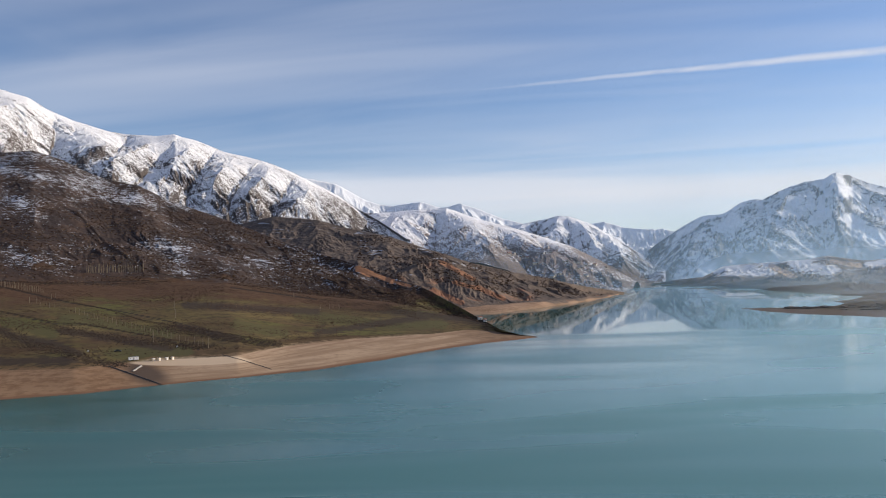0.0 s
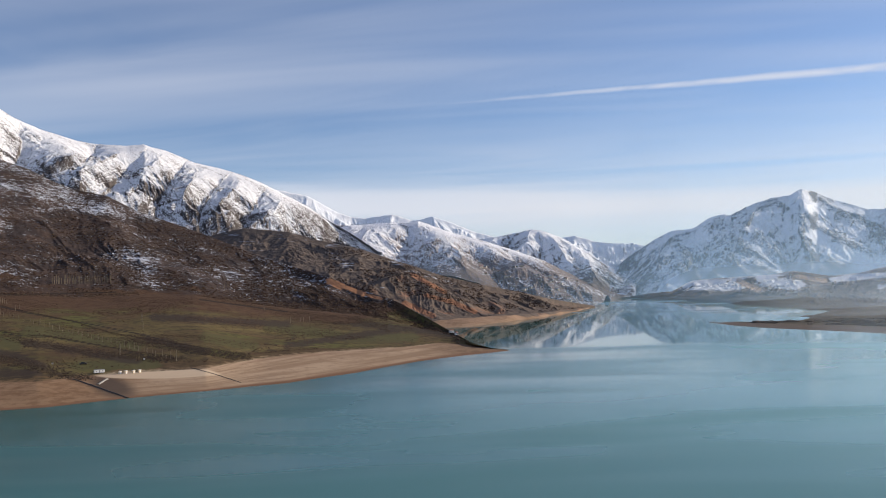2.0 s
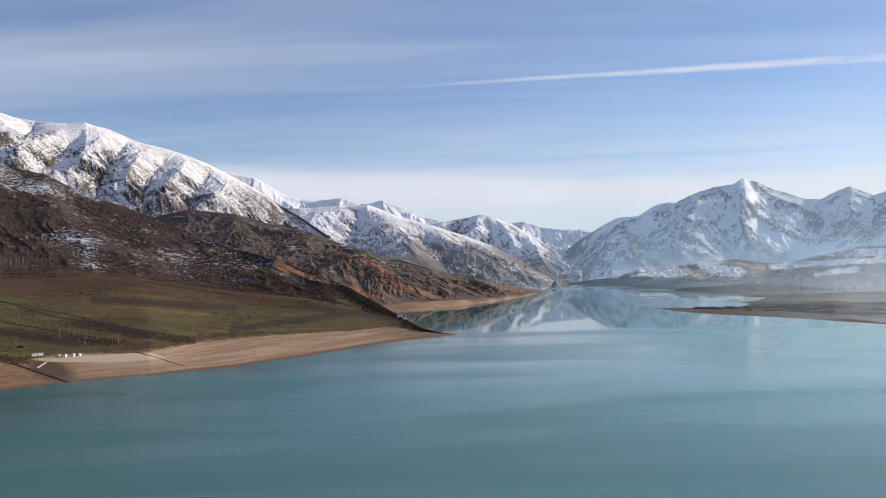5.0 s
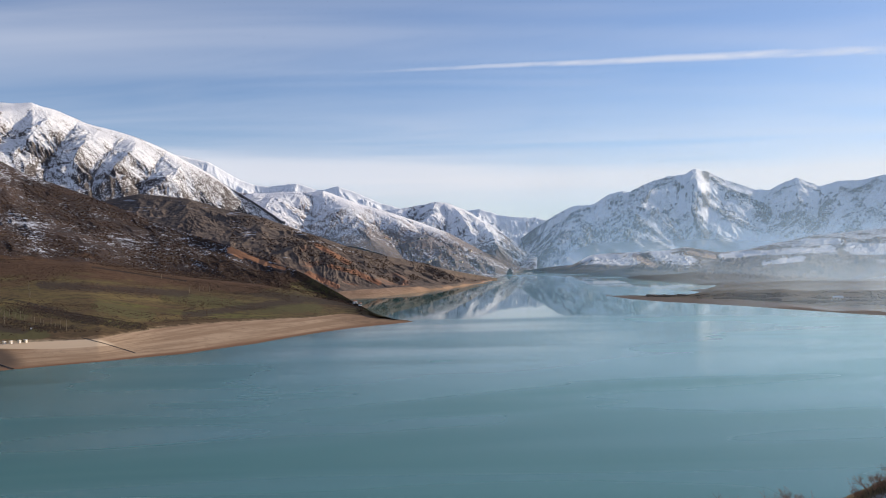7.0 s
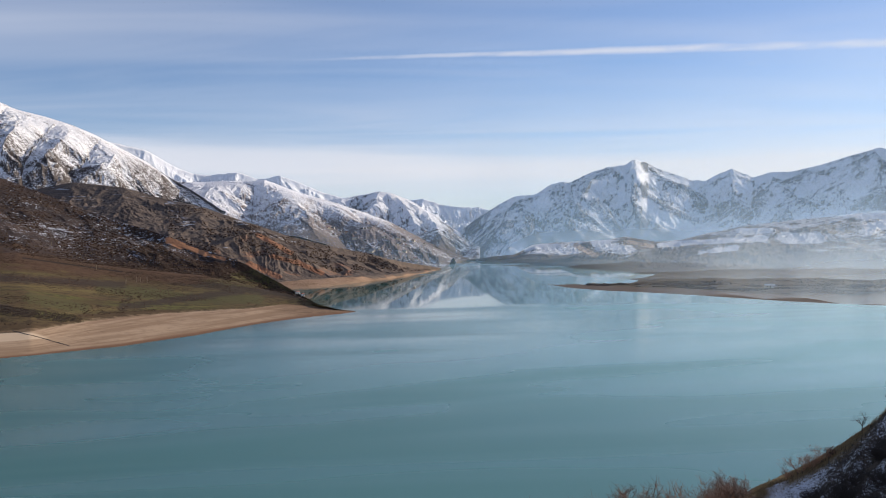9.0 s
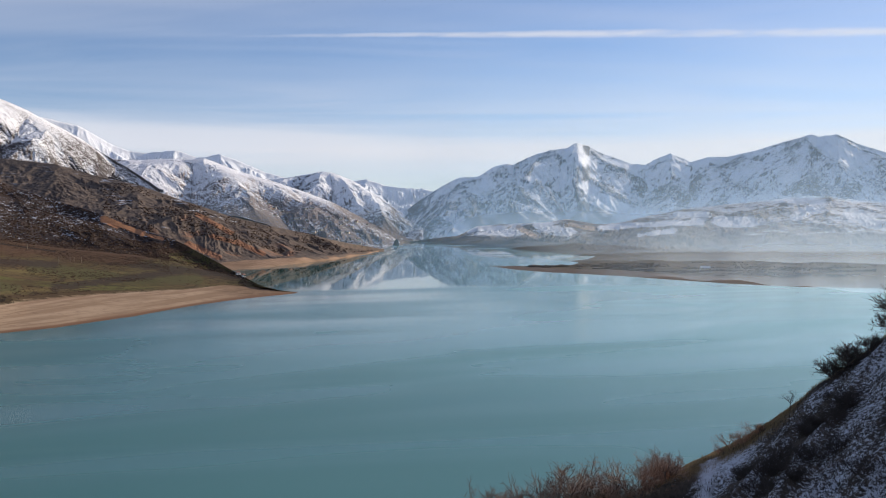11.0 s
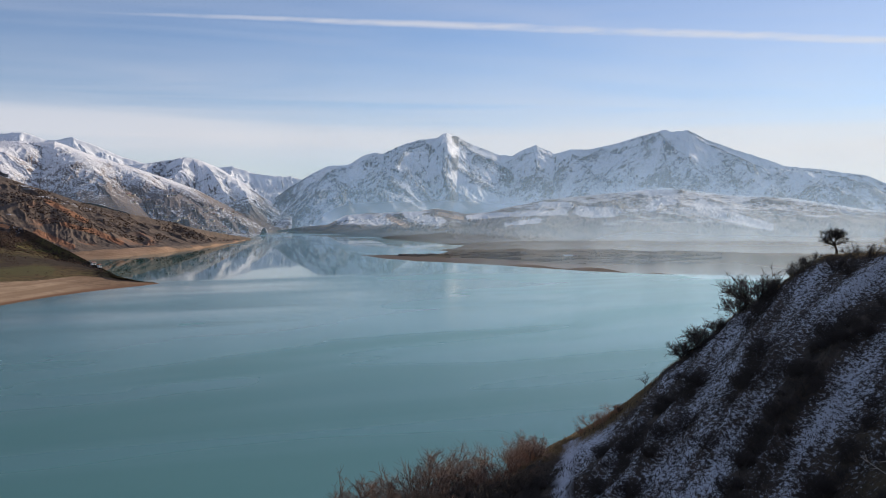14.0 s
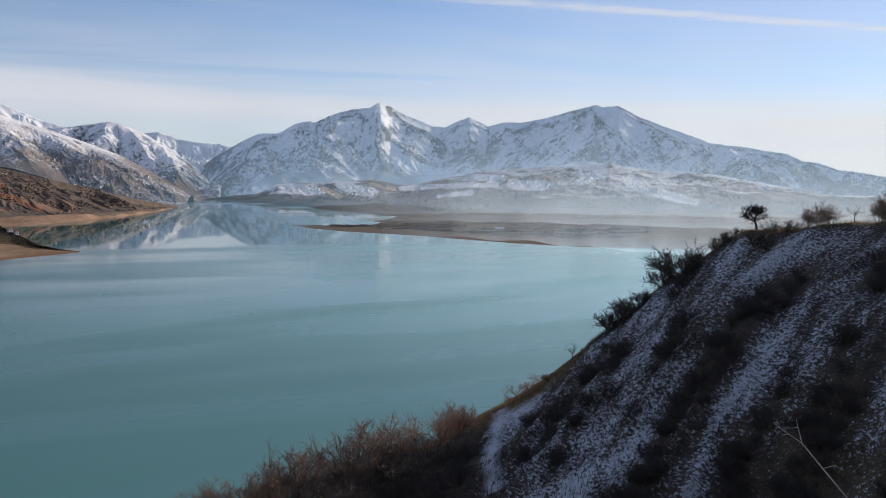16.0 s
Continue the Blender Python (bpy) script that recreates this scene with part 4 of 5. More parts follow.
# the hillside on which the viewpoint stands: heading, distance and drop of the brow that hides the shore below
BROW = [(-180, 60, 10), (-120, 50, 4), (-70, 42, -26), (-30, 46, -29), (0, 55, -27), (11.8, 60, -23.2), (19.4, 64, -22.6), (25.3, 68, -20.6), (30.5, 72, -17.6),
        (34.2, 75, -15.5), (37.3, 78, -13.7), (41.15, 82, -10.4), (44.85, 87, -7.1), (48.4, 91, -4.1), (50.2, 93.5, -2.75), (51.5, 95, -2.3), (55.2, 96, -1.95),
        # past heading 61 the hill is out of view, raised to shade the slope
        (58.9, 96, -1.5), (60.6, 95, -1.0), (63, 92, 2), (66, 87, 7), (70, 80, 13), (77, 70, 20), (86, 60, 25), (98, 55, 27), (130, 55, 16), (180, 60, 10)]


def growth(heading, zone):
    """Bands of growth down the near slope: below zero thickets, above zero open ground."""
    return fbm((heading - 14.0 * (zone - 3.0)) / 3.4, zone * 1.5 + heading * 0.03, 4, 77)


def make_near_hill():
    az = np.concatenate([np.arange(-180, -8, 4.0), np.arange(-8, 72, 0.09), np.arange(72, 181, 4.0)])
    b = np.array(BROW, dtype=float)
    dist, drop = np.interp(az, b[:, 0], b[:, 1]), np.interp(az, b[:, 0], b[:, 2])
    k = np.exp(-0.5 * (np.arange(-24, 25) / 8.0) ** 2)
    inside = (az > -4) & (az < 68)
    soft = np.convolve(np.pad(drop, 24, "edge"), k / k.sum(), "valid")
    drop = np.where(inside, soft, drop)
    brow = EYE + dist * np.tan(np.radians(drop))
    foot = EYE - 1.7
    gully_r = dist * np.interp(az, [-180, -60, 0, 30, 60, 90, 180], [0.5, 0.5, 0.55, 0.52, 0.45, 0.5, 0.5])
    gully = np.minimum(EYE + gully_r * np.tan(np.radians(np.interp(az, [-180, -60, 0, 30, 60, 90, 130, 180], [2, -29, -31, -30, -23, -6, 4, 2]))), brow + 20)
    rs, zs, part_ = [], [], []
    for r0, z0, r1, z1, n, ease in ((0.01, foot, 5.0, foot - 1.3, 10, 1), (5.0, foot - 1.3, None, None, 70, 1), (None, None, dist, brow, 170, 1), (dist, brow, dist + 26, brow - 13, 34, 1.4), (dist + 26, brow - 13, dist + 110, np.minimum(brow - 60, -4.0), 16, 1)):
        r0, z0 = (gully_r, gully) if r0 is None else (r0 + 0 * az, z0 + 0 * az)
        r1, z1 = (gully_r, gully) if r1 is None else (r1 + 0 * az, z1 + 0 * az)
        v = np.linspace(0, 1, n, endpoint=False)[:, None]
        rs.append(r0 + (r1 - r0) * v)
        zs.append(z0 + (z1 - z0) * v ** ease)
        part_.append(np.repeat(len(part_) + v, len(az), 1))
    r, z, zone = np.vstack(rs), np.vstack(zs), np.vstack(part_)
    # round the gully and the brow off
    for _ in range(30):
        z[1:-1] = 0.5 * z[1:-1] + 0.25 * (z[:-2] + z[2:])
    a = np.radians(az)[None, :]
    x, y = r * np.sin(a), r * np.cos(a)
    down, side = 40.0 * zone, 1.4 * (np.degrees(a) - 14.0 * (zone - 3.0))
    z = z + (ridged(side / 9.0 + 0.15 * fbm(x / 9, y / 9, 3, 4), down / 34.0, 5, 7) - 0.5) * 1.8 * np.clip((zone - 1.2) / 0.6, 0, 1) * np.clip((3.05 - zone) * 4, 0.08, 1)
    z = z + fbm(x / 3.0, y / 3.0, 5, 15) * 0.32 * np.clip(r / 10, 0, 1) + fbm(x / 0.7, y / 0.7, 3, 25) * 0.09 * np.clip(r / 10, 0, 1)
    deg = np.degrees(a) + 0 * r
    trail_mid = 34.3 + 0.5 * np.sin(zone * 9.0) + np.clip(2.97 - zone, 0, 1) * 0.9
    ragged = 0.5 * fbm(x / 1.3, y / 1.3, 3, 55)
    path = np.clip(1.0 - np.abs(deg - trail_mid) / (0.8 + 0.3 * (3 - zone)) + ragged, 0, 0.85) * (zone > 2.45) * (zone < 2.97)
    turf = np.clip((zone - 2.90) * 20, 0, 1) * np.clip((5.5 - np.abs(deg - 35.5)) / 2, 0, 1)
    turf = np.maximum(turf, np.clip((zone - 2.965) * 40, 0, 1) * (deg > 50))
    snow = np.clip((deg - 32.0) / 2.5, 0, 1) * np.clip((2.975 - zone) * 30, 0, 1)
    snow = snow * np.clip(0.58 + 1.0 * growth(deg, zone) - 0.18 * np.clip((deg - 44) / 5, 0, 1), 0, 1)
    grassy = np.clip((deg - 50) / 4, 0, 1) * np.clip((2.45 - zone) * 4, 0, 1)
    snow = snow * (1 - 0.5 * grassy)
    verts = np.stack([x, y, z], -1)
    HEIGHTS["near"] = (np.radians(az), r, z, zone)
    return grid_mesh("ground_near_hill", verts, r.shape[0], len(az), NEAR, {"path": path, "turf": turf, "snow": snow, "grassy": grassy})


tagged(make_near_hill(), "steep shaded hillside dusted with snow", "hillside", kind="structure")

# ---------------------------------------------------------------- stuff for the things
BARK = make_plain("dark_bark", (0.045, 0.034, 0.028), (0.085, 0.065, 0.052), scale=14.0)
BRANCH = make_plain("grey_brown_bark", (0.13, 0.095, 0.072), (0.22, 0.165, 0.125), scale=12.0)
TWIG = make_plain("grey_brown_twigs", (0.27, 0.175, 0.125), (0.38, 0.26, 0.19), scale=9.0)
RED_TWIG = make_plain("reddish_twigs", (0.32, 0.18, 0.11), (0.46, 0.27, 0.17), scale=9.0)
PALE_TWIG = make_plain("pale_poplar_twigs", (0.21, 0.165, 0.11), (0.30, 0.24, 0.165), scale=2.0)
DEAD_WOOD = make_plain("bleached_wood", (0.56, 0.50, 0.44), (0.70, 0.63, 0.56), scale=20.0)
STRAW = make_plain("dry_grass", (0.24, 0.165, 0.075), (0.36, 0.26, 0.13), scale=6.0)
DARK_STRAW = make_plain("withered_herbs", (0.05, 0.04, 0.03), (0.10, 0.078, 0.052), scale=4.0)
WHITE_PAINT = make_plain("white_sheet_metal", (0.74, 0.73, 0.70), (0.82, 0.81, 0.79), rough=0.5, scale=3.0, spread=0.0)
CREAM = make_plain("cream_render", (0.66, 0.55, 0.40), (0.74, 0.64, 0.49), scale=3.0, spread=0.05)
SLATE = make_plain("grey_corrugated_roof", (0.24, 0.24, 0.25), (0.36, 0.36, 0.37), rough=0.6, scale=2.0)
RUST = make_plain("rust_red_roof", (0.24, 0.085, 0.05), (0.33, 0.12, 0.07), rough=0.7, scale=2.0)
DARK_METAL = make_plain("dark_metal", (0.03, 0.03, 0.032), (0.05, 0.05, 0.052), rough=0.45, scale=5.0)
GLASS = make_plain("window_glass", (0.03, 0.04, 0.05), (0.04, 0.05, 0.06), rough=0.08, scale=1.0, spread=0.0)
CONCRETE = make_plain("weathered_concrete", (0.36, 0.33, 0.29), (0.46, 0.42, 0.37), scale=1.5)
EARTH = make_plain("dark_wet_earth", (0.055, 0.042, 0.034), (0.09, 0.068, 0.052), scale=1.2)


def clump_material(name, a, b, c):
    m, n = material(name)
    pick = n.island()
    colour = n.mix(n.step(pick, 0.0, 0.7), a, b)
    colour = n.mix(n.step(pick, 0.75, 1.0), colour, c)
    colour = n.mix(n.step(n.noise(n.position(), 1.2, 4.0, 0.7), 0.42, 0.6, 0.0, 0.4), colour, (0.03, 0.024, 0.02))
    n.surface(colour, 0.95, Specular_IOR_Level=0.1)
    return m


SCRUB = clump_material("winter_scrub", (0.070, 0.045, 0.035), (0.110, 0.070, 0.050), (0.17, 0.12, 0.075))
HEDGE = clump_material("bare_hedge", (0.062, 0.046, 0.036), (0.090, 0.066, 0.050), (0.12, 0.092, 0.066))
REEDS = clump_material("spit_thicket", (0.10, 0.09, 0.083), (0.14, 0.125, 0.113), (0.18, 0.16, 0.14))


# ---------------------------------------------------------------- helpers for meshes
def mesh_of(name, verts, faces, mat, smooth=False):
    mesh = bpy.data.meshes.new(name)
    mesh.from_pydata(verts, [], faces)
    mesh.update()
    if smooth:
        mesh.polygons.foreach_set("use_smooth", np.ones(len(mesh.polygons), dtype=bool))
    mesh.materials.append(mat)
    return mesh


def part(name, bm, mat, parent, label=""):
    """Links a bmesh as one mesh object under a thing or a part."""
    mesh = bpy.data.meshes.new(name)
    bm.to_mesh(mesh)
    bm.free()
    mesh.materials.append(mat)
    ob = new(name, mesh)
    ob.parent = parent
    return tagged(ob, label)


def box(x0, y0, z0, x1, y1, z1, bevel=0.0):
    bm = bmesh.new()
    bmesh.ops.create_cube(bm, size=1.0, matrix=Matrix.Translation(((x0 + x1) / 2, (y0 + y1) / 2, (z0 + z1) / 2)) @ Matrix.Diagonal((x1 - x0, y1 - y0, z1 - z0, 1)))
    if bevel > 0:
        bmesh.ops.bevel(bm, geom=list(bm.edges), offset=bevel, segments=1, affect="EDGES")
    return bm


def gable(x0, y0, z0, x1, y1, z1):
    """A roof with its ridge along x."""
    bm = bmesh.new()
    ym = (y0 + y1) / 2
    v = [bm.verts.new(p) for p in ((x0, y0, z0), (x1, y0, z0), (x1, y1, z0), (x0, y1, z0), (x0, ym, z1), (x1, ym, z1))]
    for f in ((0, 1, 5, 4), (2, 3, 4, 5), (0, 4, 3), (1, 2, 5), (3, 2, 1, 0)):
        bm.faces.new([v[i] for i in f])
    return bm


def tube_mesh(name, limbs, mat, sides=3):
    """Limbs as tapered tubes; each limb a list of (point, radius)."""
    verts, faces = [], []
    for limb in limbs:
        start = len(verts)
        for i, (p, r) in enumerate(limb):
            ahead = limb[min(i + 1, len(limb) - 1)][0] - limb[max(i - 1, 0)][0]
            side = ahead.cross(Vector((0.31, 0.17, 0.93)))
            if side.length < 1e-5:
                side = Vector((1, 0, 0))
            side.normalize()
            other = ahead.cross(side).normalized()
            for k in range(sides):
                a = 2 * math.pi * k / sides
                verts.append(p + side * (r * math.cos(a)) + other * (r * math.sin(a)))
        for i in range(len(limb) - 1):
            for k in range(sides):
                a, b = start + i * sides + k, start + i * sides + (k + 1) % sides
                faces.append((a, b, b + sides, a + sides))
    return mesh_of(name, verts, faces, mat)


def grow(rng, at, way, length, radius, depth, limbs, fork=3, spread=0.6, lift=0.03, shrink=0.66, crook=0.28):
    """One limb and, along its upper half, the limbs that spring from it. limbs: one list for each depth."""
    steps = 4 if depth > 1 else 3
    limb, p, d = [(at.copy(), radius)], at.copy(), way.normalized()
    for i in range(steps):
        d = (d + Vector((rng.uniform(-1, 1), rng.uniform(-1, 1), rng.uniform(-1, 1))) * crook + Vector((0, 0, lift))).normalized()
        p = p + d * (length / steps)
        limb.append((p.copy(), radius * (1 - 0.75 * (i + 1) / steps)))
    limbs[depth].append(limb)
    if depth == 0:
        return
    for _ in range(fork + rng.choice((0, 0, 1))):
        k = rng.uniform(0.3, 1.0) * steps
        i = min(int(k), steps - 1)
        at2 = limb[i][0].lerp(limb[i + 1][0], k - i)
        out = (d + Vector((rng.uniform(-1, 1), rng.uniform(-1, 1), rng.uniform(-0.6, 0.9))) * spread * 1.6).normalized()
        grow(rng, at2, out, length * shrink * rng.uniform(0.75, 1.2), radius * 0.6, depth - 1, limbs, fork, spread, lift, shrink, crook)


def make_shrub(name, seed, stems, height, thick, wood, twig, fork=3, spread=0.75, lean=1.0, depth=3, label="", category="shrub", group="", up=0.03):
    """A leafless shrub one metre high, of stems from one stool; scaled where it stands."""
    rng = random.Random(seed)
    root = new(name)
    limbs = [[] for _ in range(depth + 1)]
    for k in range(stems):
        a = rng.uniform(0, 2 * math.pi)
        way = Vector((math.cos(a) * lean * rng.uniform(0.2, 1), math.sin(a) * lean * rng.uniform(0.2, 1), 1.0))
        grow(rng, Vector((math.cos(a) * 0.05, math.sin(a) * 0.05, -0.06)), way, height * rng.uniform(0.7, 1.0), thick, depth, limbs, fork, spread, up)
    tall = max(p.z for level in limbs for limb in level for p, r in limb)
    limbs = [[[(p / tall, r / tall) for p, r in limb] for limb in level] for level in limbs]
    thick_ones = [l for d in range(2, depth + 1) for l in limbs[d]]
    for key, group_limbs, mat, sides in (("stool", thick_ones, wood, 5), ("crown", limbs[0] + limbs[1], twig, 3)):
        ob = new(key, tube_mesh(key, group_limbs, mat, sides))
        ob.parent = root
    return tagged(root, label, category, group)


def make_tree(name, seed, trunk_h, height, thick, wood, twig, label, category="tree", group="", spread=0.75, fork=4, lean=(0.0, 0.0)):
    """A small leafless tree: a leaning, tapering trunk that forks into limbs and a crown of twigs."""
    rng = random.Random(seed)
    root = new(name)
    limbs = [[] for _ in range(4)]
    top = Vector((lean[0], lean[1], trunk_h))
    trunk = [(Vector((0, 0, -0.15)), thick * 1.5), (Vector((lean[0] * 0.2, lean[1] * 0.2, trunk_h * 0.35)), thick), (Vector((lean[0] * 0.7, lean[1] * 0.7, trunk_h * 0.75)), thick * 0.85), (top, thick * 0.75)]
    for k in range(9):
        a = k * 2.4 + rng.uniform(-0.4, 0.4)
        grow(rng, top - Vector((0, 0, rng.uniform(0, trunk_h * 0.35))), Vector((math.cos(a) * 0.9, math.sin(a) * 1.0, rng.uniform(0.3, 0.9))), (height - trunk_h) * 0.46, thick * 0.5, 3, limbs, fork, spread, 0.05, 0.66, 0.3)
    for key, group_limbs, mat, sides in (("trunk", [trunk], wood, 8), ("fork", limbs[3] + limbs[2], wood, 5), ("crown", limbs[1] + limbs[0], twig, 3)):
        ob = new(key, tube_mesh(key, group_limbs, mat, sides))
        ob.parent = root
    return tagged(root, label, category, group)


def clump_field(name, places, mat, rng, label, category):
    """Low rounded bushes as one mesh: places of (x, y, z, width, height)."""
    base = np.array([(0, 0, 1.0), (1, 0, 0.55), (0.3, 0.95, 0.5), (-0.8, 0.6, 0.6), (-0.8, -0.6, 0.5), (0.3, -0.95, 0.6), (0.75, 0, -0.15), (-0.4, 0.65, -0.15), (-0.4, -0.65, -0.15)])
    tris = np.array([(0, 1, 2), (0, 2, 3), (0, 3, 4), (0, 4, 5), (0, 5, 1), (1, 6, 2), (2, 6, 7), (2, 7, 3), (3, 7, 8), (3, 8, 4), (4, 8, 5), (5, 8, 6), (5, 6, 1)])
    p = np.array(places)
    n = len(p)
    jag = rng.uniform(0.65, 1.3, (n, len(base), 3))
    a = rng.uniform(0, 2 * np.pi, n)
    v = base[None] * jag
    x = v[:, :, 0] * np.cos(a)[:, None] - v[:, :, 1] * np.sin(a)[:, None]
    y = v[:, :, 0] * np.sin(a)[:, None] + v[:, :, 1] * np.cos(a)[:, None]
    verts = np.stack([x * p[:, 3:4] / 2 + p[:, 0:1], y * p[:, 3:4] / 2 + p[:, 1:2], v[:, :, 2] * p[:, 4:5] + p[:, 2:3]], -1).reshape(-1, 3)
    faces = (tris[None] + (np.arange(n) * len(base))[:, None, None]).reshape(-1, 3)
    ob = new(name, mesh_of(name, verts.tolist(), faces.tolist(), mat))
    return tagged(ob, label, category, kind="stuff")


def tuft_field(name, places, mat, rng, label, category):
    """Grass and herb stalks as one mesh of thin three-sided blades: places of (x, y, z, height, width)."""
    p = np.array(places)
    n = len(p)
    lean = rng.uniform(-0.55, 0.55, (n, 2)) * p[:, 3:4]
    a = rng.uniform(0, 2 * np.pi, n)
    foot = np.stack([np.stack([np.cos(a + k * 2.094), np.sin(a + k * 2.094), np.full(n, -0.15)], -1) for k in range(3)], 1)
    foot[:, :, :2] *= p[:, None, 4:5] / 2
    foot = foot + p[:, None, :3]
    tip = p[:, :3] + np.stack([lean[:, 0], lean[:, 1], p[:, 3]], -1)
    verts = np.concatenate([foot, tip[:, None]], 1).reshape(-1, 3)
    tris = np.array([(0, 1, 3), (1, 2, 3), (2, 0, 3)])
    faces = (tris[None] + (np.arange(n) * 4)[:, None, None]).reshape(-1, 3)
    return tagged(new(name, mesh_of(name, verts.tolist(), faces.tolist(), mat)), label, category, kind="stuff")


def sight(name, heading, drop):
    """The place where the line of sight at that heading and slope meets a finished sheet of land."""
    az, d, z, band = HEIGHTS[name]
    k = int(np.clip(np.searchsorted(az, radians(heading)), 1, len(az) - 1))
    el = np.degrees(np.arctan2(z[:, k] - EYE, d[:, k]))
    i = int(np.argmax(el >= drop)) if np.any(el >= drop) else int(np.argmax(el))
    i = max(i, 1)
    f = float(np.clip((drop - el[i - 1]) / max(el[i] - el[i - 1], 1e-6), 0, 1))
    r, h = d[i - 1, k] + (d[i, k] - d[i - 1, k]) * f, z[i - 1, k] + (z[i, k] - z[i - 1, k]) * f
    return Vector((r * math.sin(az[k]), r * math.cos(az[k]), h))


def along(line, count):
    """Headings and slopes at even steps along a line of them."""
    p = np.array(line)
    s = np.concatenate([[0], np.cumsum(np.hypot(*np.diff(p, axis=0).T))])
    q = np.linspace(0, s[-1], count)
    return np.stack([np.interp(q, s, p[:, 0]), np.interp(q, s, p[:, 1])], -1)


def stand(proto, used, at, scale, turn, group=""):
    """Sets the first of a kind where it belongs, and copies of it after that."""
    m = Matrix.LocRotScale(at, Euler((0, 0, turn)), (scale, scale, scale))
    if proto.name not in used:
        used.add(proto.name)
        proto.matrix_basis = m
        return proto
    made = copy_thing(proto, Matrix.Identity(4))
    made.matrix_basis = m
    return made


USED = set()
rng = random.Random(5)
nrng = np.random.default_rng(5)

# ---------------------------------------------------------------- the near hill: trees and shrubs
SLOPE_SHRUBS = [make_shrub("shrub", 100 + k, 8, 0.50, 0.018, BARK, BARK, fork=4, spread=0.9, lean=1.5, depth=3, label="dark leafless shrub on the snowy hillside", group="hillside shrubs") for k in range(3)]
BROW_SHRUBS = [make_shrub("brow_shrub", 110 + k, 12, 0.5, 0.019, BARK, BARK, fork=5, spread=0.8, lean=1.4, depth=3, label="wide dark leafless shrub on the hill brow", group="brow shrubs") for k in range(2)]
BELT_SHRUBS = [make_shrub("thicket_shrub", 120 + k, 6, 0.42, 0.014, BRANCH, TWIG, fork=4, spread=0.78, lean=0.8, depth=4, label="bare brown thicket tree below the path", category="small tree", group="thicket trees", up=0.04) for k in range(4)]
RED_SHRUBS = [make_shrub("red_shrub", 140 + k, 9, 0.40, 0.010, RED_TWIG, RED_TWIG, fork=3, spread=0.7, lean=1.2, depth=4, label="reddish bare shrub catching the low sun", group="reddish shrubs") for k in range(2)]


def near_spot(heading, zone):
    return on_band("near", heading, zone)


# dark shrubs that break the brow's outline: heading, zone, height
for heading, zone, tall in ((46.6, 2.985, 4.4), (45.6, 2.985, 2.8), (43.1, 2.985, 3.2), (42.2, 2.985, 2.2), (44.4, 2.985, 1.8)):
    stand(BROW_SHRUBS[rng.randrange(2)], USED, near_spot(heading, zone), tall, rng.uniform(0, 6.28))
for heading, zone, tall in ((47.8, 2.99, 1.3), (49.6, 3.0, 1.3), (50.3, 3.0, 1.1), (48.8, 3.0, 1.2), (37.9, 2.98, 0.9)):
    stand(SLOPE_SHRUBS[rng.randrange(3)], USED, near_spot(heading, zone), tall, rng.uniform(0, 6.28))
for heading, zone, tall in ((54.6, 3.0, 2.5), (55.3, 3.0, 3.0), (55.9, 3.0, 2.6), (58.6, 3.0, 3.0), (59.2, 3.0, 3.4), (60.0, 3.0, 2.8)):
    stand(BELT_SHRUBS[rng.randrange(4)], USED, near_spot(heading, zone), tall, rng.uniform(0, 6.28))
for heading, zone, tall in ((29.9, 2.96, 4.0), (30.8, 2.97, 3.2), (31.5, 2.97, 2.4), (32.1, 2.97, 2.0), (29.2, 2.96, 2.6), (36.2, 2.99, 1.7), (36.9, 2.99, 1.5), (37.6, 2.99, 1.4), (35.4, 2.99, 1.1)):
    stand(RED_SHRUBS[rng.randrange(2)], USED, near_spot(heading, zone), tall, rng.uniform(0, 6.28))
for heading, zone, tall in ((24.3, 2.96, 5.4), (25.3, 2.97, 6.2), (26.2, 2.97, 5.0), (27.5, 2.97, 4.6), (28.5, 2.97, 3.4), (20.3, 2.96, 6.2), (21.2, 2.96, 5.2), (22.6, 2.96, 5.0), (19.0, 2.96, 5.0), (17.2, 2.96, 5.2), (16.0, 2.96, 4.4), (14.8, 2.96, 4.0), (13.4, 2.96, 4.0), (12.0, 2.96, 3.4), (10.6, 2.96, 3.2)):
    stand(BELT_SHRUBS[rng.randrange(4)], USED, near_spot(heading, zone), tall, rng.uniform(0, 6.28))
# the thicket behind and below them, its lower shrubs dark to stand in for shade
for k in range(130):
    heading, zone = rng.uniform(8, 32.5), rng.uniform(2.45, 3.02)
    if zone < 2.9:
        stand(SLOPE_SHRUBS[rng.randrange(3)], USED, near_spot(heading, zone), rng.uniform(1.2, 2.4), rng.uniform(0, 6.28))
    else:
        stand(BELT_SHRUBS[rng.randrange(4)], USED, near_spot(heading, zone), rng.uniform(1.8, 3.6), rng.uniform(0, 6.28))
# dark growth in bands down the slope
count = 0
while count < 250:
    heading, zone = rng.uniform(33.5, 62), rng.uniform(2.05, 2.97)
    at = near_spot(heading, zone)
    if abs(heading - 34.8) > 1.5 and not (38.3 < heading < 41.4 and zone > 2.8) and growth(np.array([heading]), np.array([zone]))[0] < -0.08 + rng.uniform(-0.08, 0.08):
        stand(SLOPE_SHRUBS[rng.randrange(3)], USED, at, rng.uniform(0.7, 1.7), rng.uniform(0, 6.28))
        count += 1

ridge_tree = make_tree("ridge_tree", 207, 1.15, 3.0, 0.10, BARK, BARK, "gnarled dark tree alone on the hill brow", lean=(-0.30, 0.1), fork=6, spread=0.95)
ridge_tree.location, ridge_tree.scale = near_spot(51.5, 3.0), (1.25, 1.25, 1.2)
